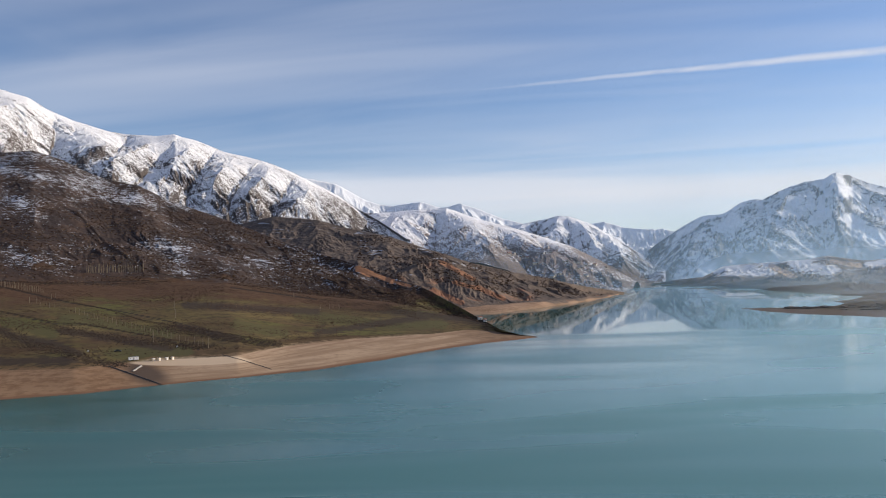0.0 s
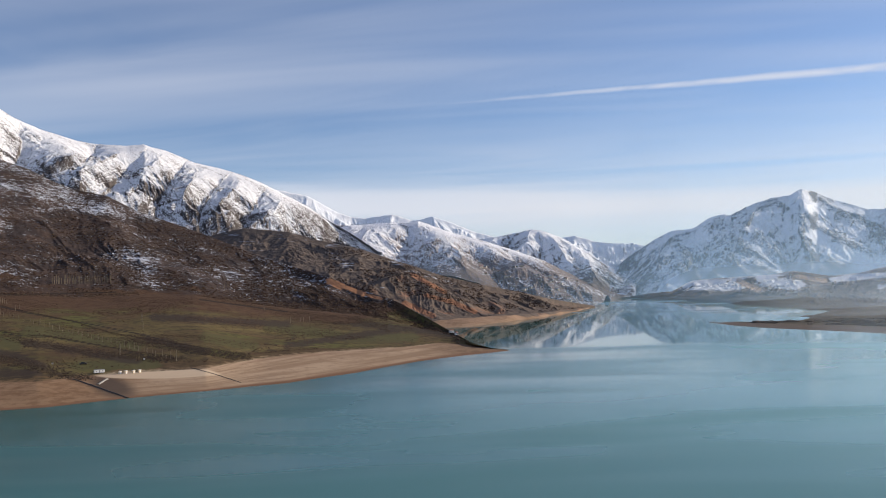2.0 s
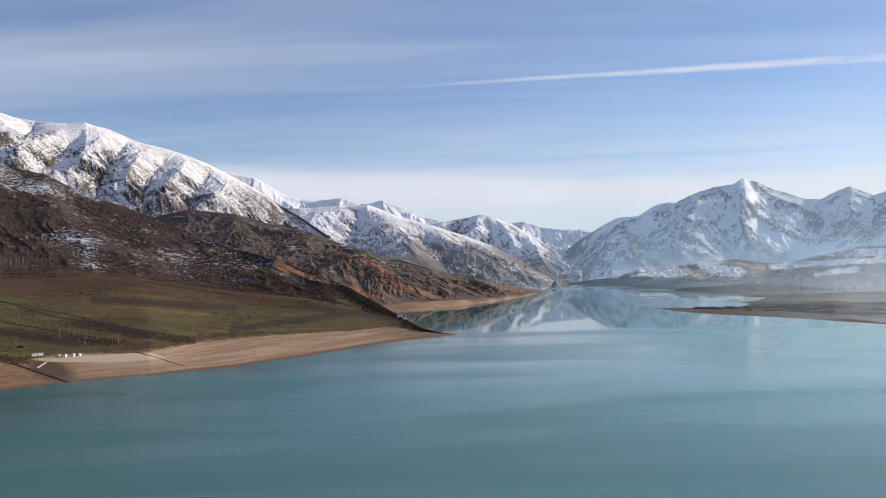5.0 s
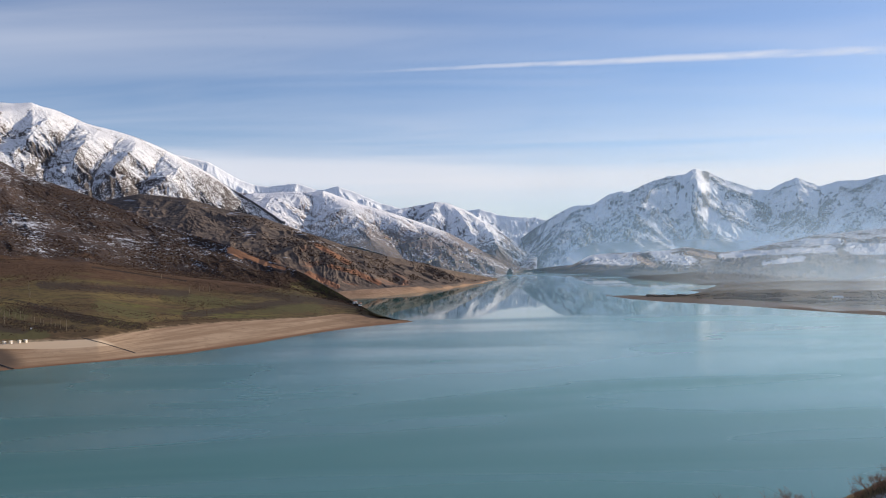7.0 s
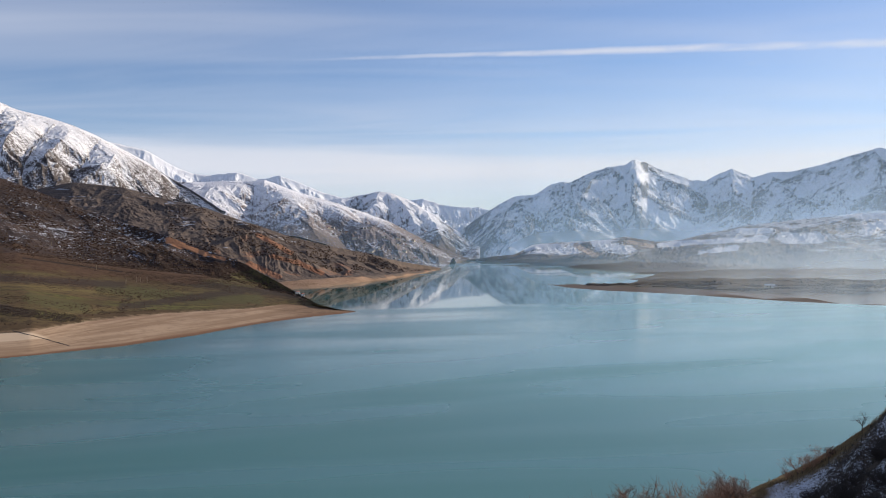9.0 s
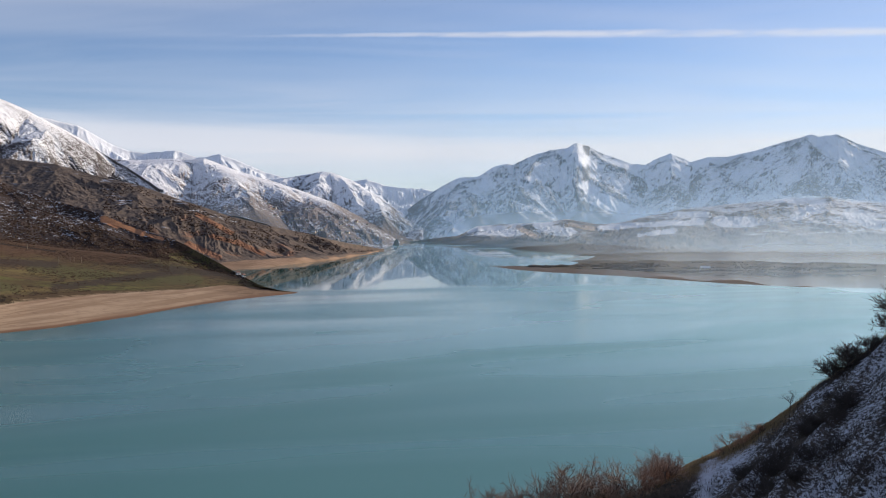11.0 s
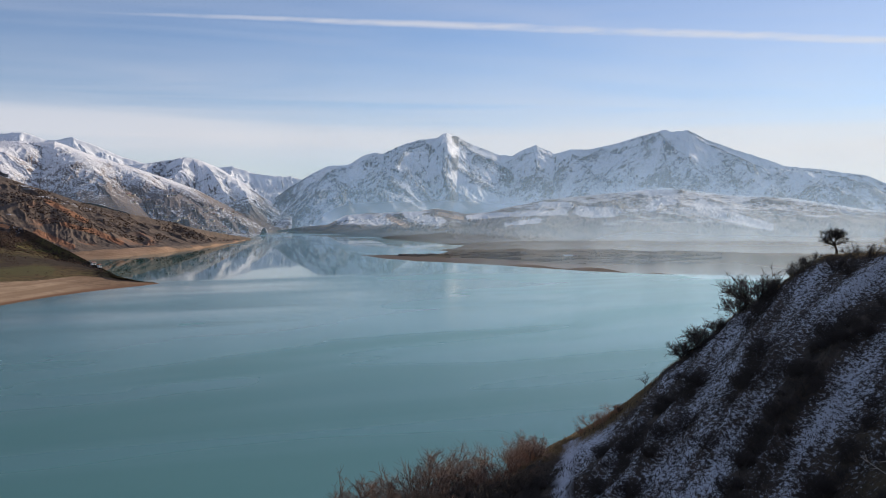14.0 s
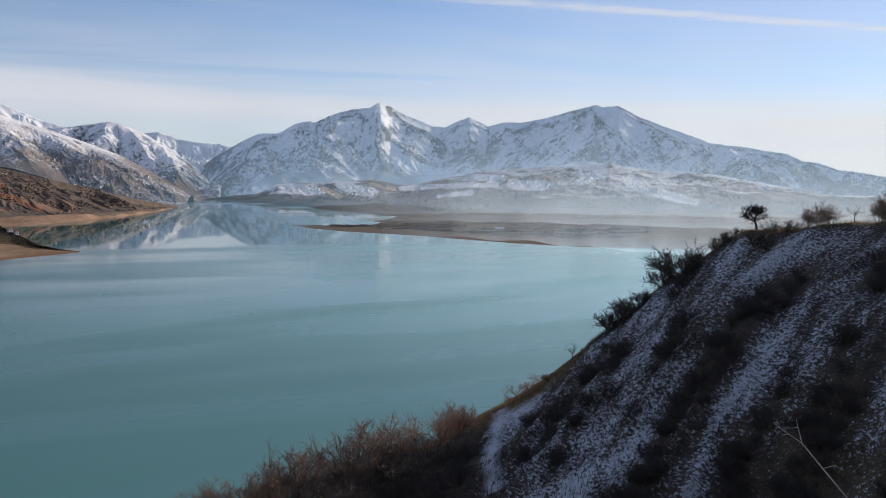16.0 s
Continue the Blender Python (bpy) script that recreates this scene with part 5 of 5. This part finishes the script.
for heading, scale, label in ((39.74, 0.66, "small bare sapling on the steep slope"), (52.4, 0.52, "small bare sapling beside the brow tree"), (57.2, 0.72, "slender bare sapling on the grassy brow")):
    sapling = make_tree("sapling", int(heading * 10), 1.3, 3.6, 0.06, BARK, BARK, label, group="saplings on the hill", fork=2)
    sapling.location, sapling.scale = near_spot(heading, 2.995), (scale, scale, scale)


def make_dead_branch():
    """A bleached dead branch sticking up out of the slope, with two forks."""
    root = new("dead_branch")
    base = on_band("near", 58.6, 1.30)
    root.location = base

    def at(heading, drop, dist):
        a, e = radians(heading), radians(drop)
        return Vector((dist * math.sin(a), dist * math.cos(a), EYE + dist * math.tan(e))) - base

    r = base.xy.length
    fork = at(54.9, -15.95, r * 0.96)
    stem = [(Vector((0, 0, -0.3)), 0.019), (at(57.7, -18.8, r), 0.016), (at(56.2, -17.3, r * 0.98), 0.013), (fork, 0.010)]
    one = [(fork, 0.008), (at(54.6, -15.0, r * 0.96), 0.006), (at(54.45, -14.4, r * 0.96), 0.004)]
    two = [(fork, 0.008), (at(54.1, -15.5, r * 0.95), 0.006), (at(53.15, -14.95, r * 0.95), 0.004)]
    side = [(at(56.2, -17.3, r * 0.98), 0.008), (at(56.9, -17.0, r * 0.97), 0.005), (at(57.4, -17.2, r * 0.96), 0.004)]
    bits = [[(at(54.1, -15.5, r * 0.95), 0.005), (at(53.6, -15.6, r * 0.95), 0.004)], [(at(54.6, -15.0, r * 0.96), 0.005), (at(54.2, -15.1, r * 0.96), 0.004)], [(at(53.5, -15.15, r * 0.95), 0.004), (at(53.3, -14.6, r * 0.95), 0.004)]]
    for key, limbs, sides in (("stem", [stem], 7), ("fork", [one], 5), ("fork", [two], 5), *(("twig", [b], 4) for b in [side] + bits)):
        ob = new(key, tube_mesh(key, limbs, DEAD_WOOD, sides))
        ob.parent = root
    return tagged(root, "bleached dead branch leaning over the dark slope", "branch")


make_dead_branch()

# dry grass on the brow and herbs down the slope
places = []
for k in range(9000):
    heading = rng.uniform(30.5, 63)
    zone = 3.0 + rng.uniform(-0.05, 0.05) if heading > 48 else (3.0 + rng.uniform(-0.11, 0.04) if heading < 39 else 3.0 + rng.uniform(-0.02, 0.02))
    at = near_spot(heading, zone)
    places.append((*at, rng.uniform(0.12, 0.42), rng.uniform(0.015, 0.04)))
tuft_field("dry_grass", places, STRAW, nrng, "dry yellow grass along the hill brow", "grass")
places = []
for k in range(26000):
    heading, zone = rng.uniform(32, 63), rng.uniform(1.9, 2.98)
    at = near_spot(heading, zone)
    if perlin(np.array([at.y / 5.0]), np.array([at.x / 16.0]), 31)[0] > -0.25:
        places.append((*at, rng.uniform(0.10, 0.38), rng.uniform(0.03, 0.10)))
tuft_field("withered_herbs", places, DARK_STRAW, nrng, "dark withered herbs poking through thin snow", "herbs")

# ---------------------------------------------------------------- the far shore: scrub, hedges and trees
def strip(line, count, wide, low, high, jitter):
    out = []
    for heading, drop in along(line, count):
        at = sight("ground_left_shore", heading + rng.uniform(-jitter, jitter), drop + rng.uniform(-jitter, jitter) * 0.25)
        out.append((*at, rng.uniform(0.6, 1.3) * wide, rng.uniform(low, high)))
    return out


ROAD_UP = [(-30.34, 0.25), (-28.54, -0.19), (-26.67, -0.67), (-25.07, -1.16), (-22.43, -1.85), (-20.38, -2.65), (-18.27, -3.12), (-15.01, -3.8), (-11.65, -4.52)]
ROAD_LOW = [(-30.35, -1.25), (-28.55, -1.68), (-26.69, -2.19), (-25.42, -2.58), (-24.11, -2.68), (-21.77, -3.24), (-19.0, -3.94), (-17.21, -4.26), (-15.76, -4.63)]
HEDGE_A = [(-18.98, -3.2), (-17.2, -3.58), (-15.02, -4.1), (-13.16, -4.38), (-11.65, -4.72)]
HEDGE_C = [(-25.58, -2.78), (-23.79, -3.31), (-21.09, -3.9), (-18.65, -4.33), (-15.95, -4.62)]
HEDGE_D = [(-30.37, -2.58), (-28.57, -3.03), (-27.65, -3.33), (-27.19, -3.82), (-26.08, -3.99), (-25.12, -4.48), (-24.14, -4.76), (-23.15, -5.19), (-21.63, -5.54)]
HEDGE_E = [(-28.53, -0.01), (-24.41, -0.14), (-22.06, -0.22), (-18.57, -0.14)]
HEDGE_F = [(-14.2, -0.58), (-11.2, -1.22), (-8.9, -1.72), (-5.79, -2.14), (-3.2, -2.35)]

for name, line, count, wide, low, high, jitter in (("hedge_row", ROAD_UP, 900, 1.5, 0.4, 1.1, 0.03), ("hedge_row", ROAD_LOW, 700, 1.3, 0.4, 0.9, 0.03), ("hedge_row", HEDGE_A, 900, 1.8, 0.4, 1.3, 0.5), ("hedge_row", HEDGE_C, 900, 1.8, 0.4, 1.3, 0.5), ("hedge_row", HEDGE_D, 800, 1.9, 0.4, 1.6, 0.42), ("hedge_row", HEDGE_E, 500, 1.8, 0.3, 0.8, 0.12), ("hedge_row", HEDGE_F, 550, 2.0, 0.4, 1.4, 0.4)):
    clump_field(name, strip(line, count * 2, wide * 0.36, low * 0.55, high * 0.55, jitter * 1.5), HEDGE, nrng, "dark bare hedge between the fields", "hedge")

places = []
while len(places) < 36000:
    heading, b = rng.uniform(-33, 3.0), rng.uniform(1.05, 3.02)
    at = on_band("ground_left_shore", heading, b)
    thick = fbm(np.array([at.x / 70.0]), np.array([at.y / 70.0]), 3, 90)[0]
    if (-6.3 < heading < -2.3 and b > 2.7) or (heading > -2.0 and rng.random() < 0.85):
        continue
    if (b > 1.95 and thick > -0.18 + rng.uniform(-0.2, 0.2)) or (b <= 1.95 and thick > 0.14 + rng.uniform(-0.25, 0.25)):
        wide = rng.uniform(0.8, 2.4) if b > 1.95 else rng.uniform(0.4, 1.3)
        places.append((*at, wide, wide * rng.uniform(0.25, 0.55)))
clump_field("hillside_scrub", places, SCRUB, nrng, "brown leafless scrub over the far hillside", "scrub")

places = []
while len(places) < 4500:
    at = on_band("ground_bay_shore", rng.uniform(-6, 11), rng.uniform(1.7, 3.0))
    if fbm(np.array([at.x / 60.0]), np.array([at.y / 60.0]), 3, 70)[0] > -0.05:
        wide = rng.uniform(1.2, 2.8)
        places.append((*at, wide, wide * rng.uniform(0.35, 0.7)))
clump_field("terrace_scrub", places, SCRUB, nrng, "dark scrub on the terraces above the cliffs", "scrub")

places = []
while len(places) < 6000:
    heading = 22.6 + 22.0 * rng.random() ** 1.5
    at = on_band("ground_right_spit", heading, rng.uniform(1.2, 2.2))
    if fbm(np.array([at.x / 60.0]), np.array([at.y / 40.0]), 3, 33)[0] > -0.05 and at.z > 1.0:
        wide = rng.uniform(0.8, 2.4)
        places.append((*at, wide, rng.uniform(0.3, 1.2)))
clump_field("spit_thicket", places, REEDS, nrng, "grey bare thickets on the low spit", "thicket")


def make_poplar(seed):
    """A slim upright tree, its leafless branches close along the stem."""
    r = random.Random(seed)
    root = new("poplar")
    stem = [(Vector((0, 0, -0.3)), 0.30), (Vector((r.uniform(-0.1, 0.1), 0, 2.5)), 0.24), (Vector((r.uniform(-0.15, 0.15), r.uniform(-0.1, 0.1), 5.0)), 0.15), (Vector((0, 0, 7.4)), 0.05)]
    limbs = []
    for k in range(46):
        z = r.uniform(1.2, 6.8)
        a, reach = r.uniform(0, 6.28), r.uniform(0.35, 0.9) * (1.1 - z / 8)
        foot = Vector((0, 0, z))
        tip = foot + Vector((math.cos(a) * reach, math.sin(a) * reach, r.uniform(0.6, 1.5)))
        limbs.append([(foot, 0.09), (foot.lerp(tip, 0.55) + Vector((math.cos(a) * 0.12, math.sin(a) * 0.12, 0)), 0.07), (tip, 0.03)])
    for key, ls, mat in (("trunk", [stem], PALE_TWIG), ("crown", limbs, PALE_TWIG)):
        ob = new(key, tube_mesh(key, ls, mat, 4))
        ob.parent = root
    return tagged(root, "slim pale leafless poplar", "tree", "poplars on the far shore")


POPLAR_KINDS = [make_poplar(400 + k) for k in range(4)]
for heading, drop in along([(-23.67, 0.67), (-20.25, 0.65)], 30):
    stand(POPLAR_KINDS[rng.randrange(4)], USED, sight("ground_left_shore", heading + rng.uniform(-0.04, 0.04), drop - 0.12), rng.uniform(0.8, 1.25), rng.uniform(0, 6))
for row in (0.0, 0.35):
    for heading, drop in along([(-26.93 + row, -1.23 - row * 0.1), (-16.9 + row, -4.50 - row * 0.1)], 19):
        stand(POPLAR_KINDS[rng.randrange(4)], USED, sight("ground_left_shore", heading + rng.uniform(-0.05, 0.05), drop), rng.uniform(0.4, 0.65), rng.uniform(0, 6))
for heading, drop in along([(-28.48, -0.19), (-26.2, -0.69)], 22):
    stand(POPLAR_KINDS[rng.randrange(4)], USED, sight("ground_left_shore", heading + rng.uniform(-0.04, 0.04), drop + 0.03), rng.uniform(0.55, 0.85), rng.uniform(0, 6))
for heading, drop, scale in ((-19.7, -4.12, 1.0), (-16.17, -4.69, 0.9), (-18.26, -2.59, 0.9), (-18.32, -2.03, 0.9), (-25.46, -0.97, 0.6), (-10.44, -1.55, 0.8), (-8.69, -2.47, 0.8), (-8.06, -2.38, 0.7), (-7.36, -2.44, 0.8), (-7.8, -2.4, 0.7), (-25.72, -1.07, 0.6), (-13.43, 0.4, 0.8), (-13.07, 0.0, 0.8), (-12.8, 0.1, 0.7)):
    stand(POPLAR_KINDS[rng.randrange(4)], USED, sight("ground_left_shore", heading, drop), scale, rng.uniform(0, 6))

# bare trees on the spit
SPIT_TREES = [make_tree("shore_tree", 500 + k, 1.4, 5.0, 0.14, TWIG, TWIG, "grey bare tree on the low spit", group="trees on the spit", fork=2) for k in range(3)]
for heading, b, scale in ((22.95, 1.15, 1.2), (23.25, 1.2, 0.9), (24.6, 1.4, 0.8), (25.4, 1.5, 0.9), (26.2, 1.5, 1.0), (26.8, 1.6, 0.9), (27.6, 1.6, 1.0), (28.3, 1.7, 1.0), (28.9, 1.7, 0.9), (29.8, 1.7, 1.1), (31.2, 1.7, 0.9), (32.5, 1.8, 1.0), (34.0, 1.8, 0.9), (35.7, 1.9, 1.1)):
    stand(SPIT_TREES[rng.randrange(3)], USED, on_band("ground_right_spit", heading, b), scale, rng.uniform(0, 6))


# ---------------------------------------------------------------- huts, houses and works on the shores
def make_trailer():
    """A long white site trailer on wheels beside the beach."""
    root = new("site_trailer")
    part("body", box(-3.6, -1.2, 0.55, 3.6, 1.2, 2.7, 0.08), WHITE_PAINT, root)
    part("roof", box(-3.7, -1.3, 2.7, 3.7, 1.3, 2.85, 0.04), SLATE, root, "grey sheet roof")
    part("chassis", box(-3.4, -0.9, 0.35, 3.4, 0.9, 0.55), DARK_METAL, root)
    for x in (-2.3, 2.3):
        for y in (-0.95, 0.95):
            bm = bmesh.new()
            bmesh.ops.create_cone(bm, cap_ends=True, segments=14, radius1=0.4, radius2=0.4, depth=0.22, matrix=Matrix.Translation((x, y, 0.4)) @ Matrix.Rotation(math.pi / 2, 4, "X"))
            part("wheel", bm, DARK_METAL, root)
    part("door", box(-0.4, -1.24, 0.6, 0.4, -1.2, 2.45), SLATE, root)
    for x in (-2.3, 2.2):
        part("window", box(x - 0.3, -1.23, 1.6, x + 0.3, -1.2, 2.1), SLATE, root)
    return tagged(root, "long white site trailer behind the sandy beach", "trailer")


def make_kiosk():
    """A small square beach hut with a flat roof."""
    root = new("beach_hut")
    part("wall", box(-0.9, -0.9, 0.0, 0.9, 0.9, 2.0, 0.03), CREAM, root)
    part("roof", box(-1.05, -1.05, 2.0, 1.05, 1.05, 2.14, 0.03), WHITE_PAINT, root, "white flat roof")
    part("door", box(-0.35, -0.93, 0.05, 0.35, -0.9, 1.75), WHITE_PAINT, root)
    part("shutter", box(0.9, -0.45, 0.9, 0.93, 0.45, 1.6), WHITE_PAINT, root)
    return tagged(root, "small cream beach hut on pale sand", "hut", "beach huts")


def make_house(wide, deep, tall, wall, roof, label, group=""):
    """A plain one-storey house: walls, gable roof, chimney, door and windows."""
    root = new("house")
    part("wall", box(-wide / 2, -deep / 2, -0.6, wide / 2, deep / 2, tall), wall, root)
    top = part("roof", gable(-wide / 2 - 0.3, -deep / 2 - 0.35, tall, wide / 2 + 0.3, deep / 2 + 0.35, tall + deep * 0.32), roof, root)
    part("chimney", box(wide * 0.2, -0.3, tall + deep * 0.1, wide * 0.2 + 0.5, 0.2, tall + deep * 0.42), CONCRETE, top)
    part("door", box(-0.45, -deep / 2 - 0.04, 0.0, 0.45, -deep / 2, 2.0), DARK_METAL, root)
    for x in (-wide * 0.3, wide * 0.3):
        part("window", box(x - 0.5, -deep / 2 - 0.03, 0.9, x + 0.5, -deep / 2, 1.9), GLASS, root)
    return tagged(root, label, "house", group)


def face_eye(at):
    return math.atan2(at.x, at.y) * -1.0


at = sight("ground_left_shore", -20.91, -5.24)
trailer = make_trailer()
trailer.matrix_basis = Matrix.LocRotScale(at, Euler((0, 0, 0.55)), (0.8, 0.8, 0.8))
kiosk = make_kiosk()
for heading in (-19.69, -19.30, -18.88, -18.49):
    at = sight("ground_left_shore", heading, -5.34 + (heading + 19.1) * 0.02)
    stand(kiosk, USED, at + Vector((0, 0, -0.05)), 0.8, 0.9)


def make_post(at, tall, label):
    root = new("marker_post")
    part("post", box(-0.06, -0.06, -0.3, 0.06, 0.06, tall), DARK_METAL, root)
    part("board", box(-0.5, -0.05, tall - 0.9, 0.5, 0.05, tall, 0.02), WHITE_PAINT, root)
    root.location = at
    return tagged(root, label, "post", "marker posts")


make_post(sight("ground_left_shore", -23.64, -4.6), 1.9, "white marker board standing in the field")
make_post(sight("ground_left_shore", -18.22, -4.62), 1.9, "white marker board standing in the field")


def make_car():
    """A parked car, dark and far off."""
    root = new("car")
    bm = box(-2.1, -0.85, 0.35, 2.1, 0.85, 0.95, 0.12)
    part("body", bm, DARK_METAL, root)
    part("cabin", box(-1.2, -0.75, 0.95, 1.0, 0.75, 1.45, 0.15), GLASS, root)
    for x in (-1.3, 1.3):
        for y in (-0.8, 0.8):
            w = bmesh.new()
            bmesh.ops.create_cone(w, cap_ends=True, segments=12, radius1=0.33, radius2=0.33, depth=0.2, matrix=Matrix.Translation((x, y, 0.33)) @ Matrix.Rotation(math.pi / 2, 4, "X"))
            part("wheel", w, DARK_METAL, root)
    return tagged(root, "dark car parked on the grass track", "car")


car = make_car()
car.matrix_basis = Matrix.LocRotScale(sight("ground_left_shore", -21.89, -4.62), Euler((0, 0, 0.3)), None)

for heading, drop, wide in ((2.44, -3.40, 5.0), (2.80, -3.36, 3.2)):
    at = sight("ground_left_shore", heading, drop)
    h = make_house(wide, 4.0, 2.6, WHITE_PAINT, RUST, "small white house by the cove", "cove houses")
    h.matrix_basis = Matrix.LocRotScale(at, Euler((0, 0, 0.5)), (0.7, 0.7, 0.7))

at = on_band("ground_right_spit", 34.42, 1.75)
barn = make_house(10.0, 5.0, 2.6, CREAM, WHITE_PAINT, "long farm shed with a white roof on the plain")
barn.matrix_basis = Matrix.LocRotScale(at, Euler((0, 0, -0.35)), None)

village = [make_house(rng.uniform(6, 10), rng.uniform(5, 7), rng.uniform(2.8, 4.0), rng.choice((CREAM, WHITE_PAINT, CONCRETE)), rng.choice((SLATE, SLATE, RUST)), "small village house below the mountain", "valley village") for k in range(5)]
for k in range(42):
    heading, b = rng.uniform(4.5, 11.3), rng.uniform(0.25, 0.95)
    at = on_band("valley_range", heading, b)
    stand(village[k % 5], USED, at, rng.uniform(0.8, 1.15), rng.uniform(-0.6, 0.6))


def bank(name, line, wide, tall, mat, label, category):
    """A low earth edge or wall that follows a line over the sand."""
    pts = [sight("ground_left_shore", h, d) for h, d in along(line, 40)]
    verts, faces = [], []
    for i, p in enumerate(pts):
        ahead = (pts[min(i + 1, 39)] - pts[max(i - 1, 0)]).normalized()
        side = Vector((ahead.y, -ahead.x, 0)).normalized()
        top = tall * rng.uniform(0.7, 1.2)
        for off, z in ((-wide, -0.3), (-wide * 0.55, top * 0.9), (wide * 0.35, top), (wide, -0.3)):
            verts.append(p + side * off * rng.uniform(0.85, 1.15) + Vector((0, 0, z)))
    for i in range(39):
        for k in range(3):
            a = i * 4 + k
            faces.append((a, a + 1, a + 5, a + 4))
    return tagged(new(name, mesh_of(name, verts, faces, mat)), label, category, kind="structure")


bank("ditch_bank", [(-15.33, -5.18), (-13.93, -5.64), (-12.07, -6.34)], 0.35, 0.25, EARTH, "dark drainage ditch bank across the beach", "bank")
bank("gully_bank", [(-22.48, -5.49), (-20.78, -6.22), (-19.22, -6.92)], 0.6, 0.45, EARTH, "dark eroded gully bank down the beach", "bank")
bank("slipway", [(-20.99, -5.95), (-20.43, -5.62)], 0.7, 0.5, CONCRETE, "pale concrete slipway wall on the mud", "wall")


# ---------------------------------------------------------------- added sheets for winter haze and morning mist
def make_haze_sheet(name, r0, r1, az0, az1, top, thick, depth, fade, tint, label):
    """An upright translucent sheet across the valley, added to look like haze: denser towards the ground, it scatters
    the daylight.
    """
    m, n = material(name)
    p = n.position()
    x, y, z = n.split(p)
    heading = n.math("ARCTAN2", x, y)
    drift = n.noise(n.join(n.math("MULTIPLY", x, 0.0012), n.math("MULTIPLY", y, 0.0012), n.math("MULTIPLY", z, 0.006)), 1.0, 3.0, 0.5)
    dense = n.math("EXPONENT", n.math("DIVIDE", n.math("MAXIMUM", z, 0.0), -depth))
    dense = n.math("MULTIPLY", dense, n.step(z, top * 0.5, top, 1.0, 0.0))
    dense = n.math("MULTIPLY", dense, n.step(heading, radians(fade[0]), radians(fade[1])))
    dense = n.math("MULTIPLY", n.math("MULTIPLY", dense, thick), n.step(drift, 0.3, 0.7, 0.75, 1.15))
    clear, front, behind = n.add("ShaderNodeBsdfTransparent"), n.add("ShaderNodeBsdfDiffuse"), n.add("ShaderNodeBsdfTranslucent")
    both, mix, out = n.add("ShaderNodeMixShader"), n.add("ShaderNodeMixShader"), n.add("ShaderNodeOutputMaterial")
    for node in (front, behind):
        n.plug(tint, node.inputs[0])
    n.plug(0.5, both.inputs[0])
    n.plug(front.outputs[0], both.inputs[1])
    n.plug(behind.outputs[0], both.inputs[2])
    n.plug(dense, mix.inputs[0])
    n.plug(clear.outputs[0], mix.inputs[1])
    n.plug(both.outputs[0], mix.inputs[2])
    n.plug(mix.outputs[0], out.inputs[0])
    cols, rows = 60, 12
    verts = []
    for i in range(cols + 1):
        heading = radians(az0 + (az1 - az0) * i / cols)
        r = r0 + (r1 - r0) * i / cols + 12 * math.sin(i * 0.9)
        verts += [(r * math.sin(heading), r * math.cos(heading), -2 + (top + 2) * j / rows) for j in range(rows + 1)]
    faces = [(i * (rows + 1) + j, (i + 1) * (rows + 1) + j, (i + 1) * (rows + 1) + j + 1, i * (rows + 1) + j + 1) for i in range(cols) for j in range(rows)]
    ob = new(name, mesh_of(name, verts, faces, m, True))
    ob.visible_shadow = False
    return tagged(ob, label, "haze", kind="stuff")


# haze tints put on the sheets, blue far off and white low down
BLUE_SHEET, WHITE_SHEET = (0.50, 0.75, 1.0), (0.68, 0.84, 1.0)
make_haze_sheet("valley_haze", 1780.0, 1780.0, -14, 78, 900.0, 0.23, 130.0, (-12, 3), BLUE_SHEET, "upright blue sheet added as haze in the upper valley")
make_haze_sheet("mountain_haze", 2930.0, 2930.0, -4, 78, 900.0, 0.35, 380.0, (9, 19), BLUE_SHEET, "upright blue sheet added as haze before the far mountains")
make_haze_sheet("pasture_mist", 900.0, 530.0, 26, 66, 90.0, 0.52, 26.0, (22, 46), WHITE_SHEET, "upright white sheet added as mist low over the pasture")
make_haze_sheet("meadow_mist", 1180.0, 960.0, 22, 78, 110.0, 0.44, 34.0, (19, 44), WHITE_SHEET, "upright white sheet added as mist behind the pasture")
make_haze_sheet("foothill_mist", 1480.0, 1360.0, 14, 78, 300.0, 0.46, 75.0, (14, 44), WHITE_SHEET, "upright pale sheet added as mist at the foot of the hills")
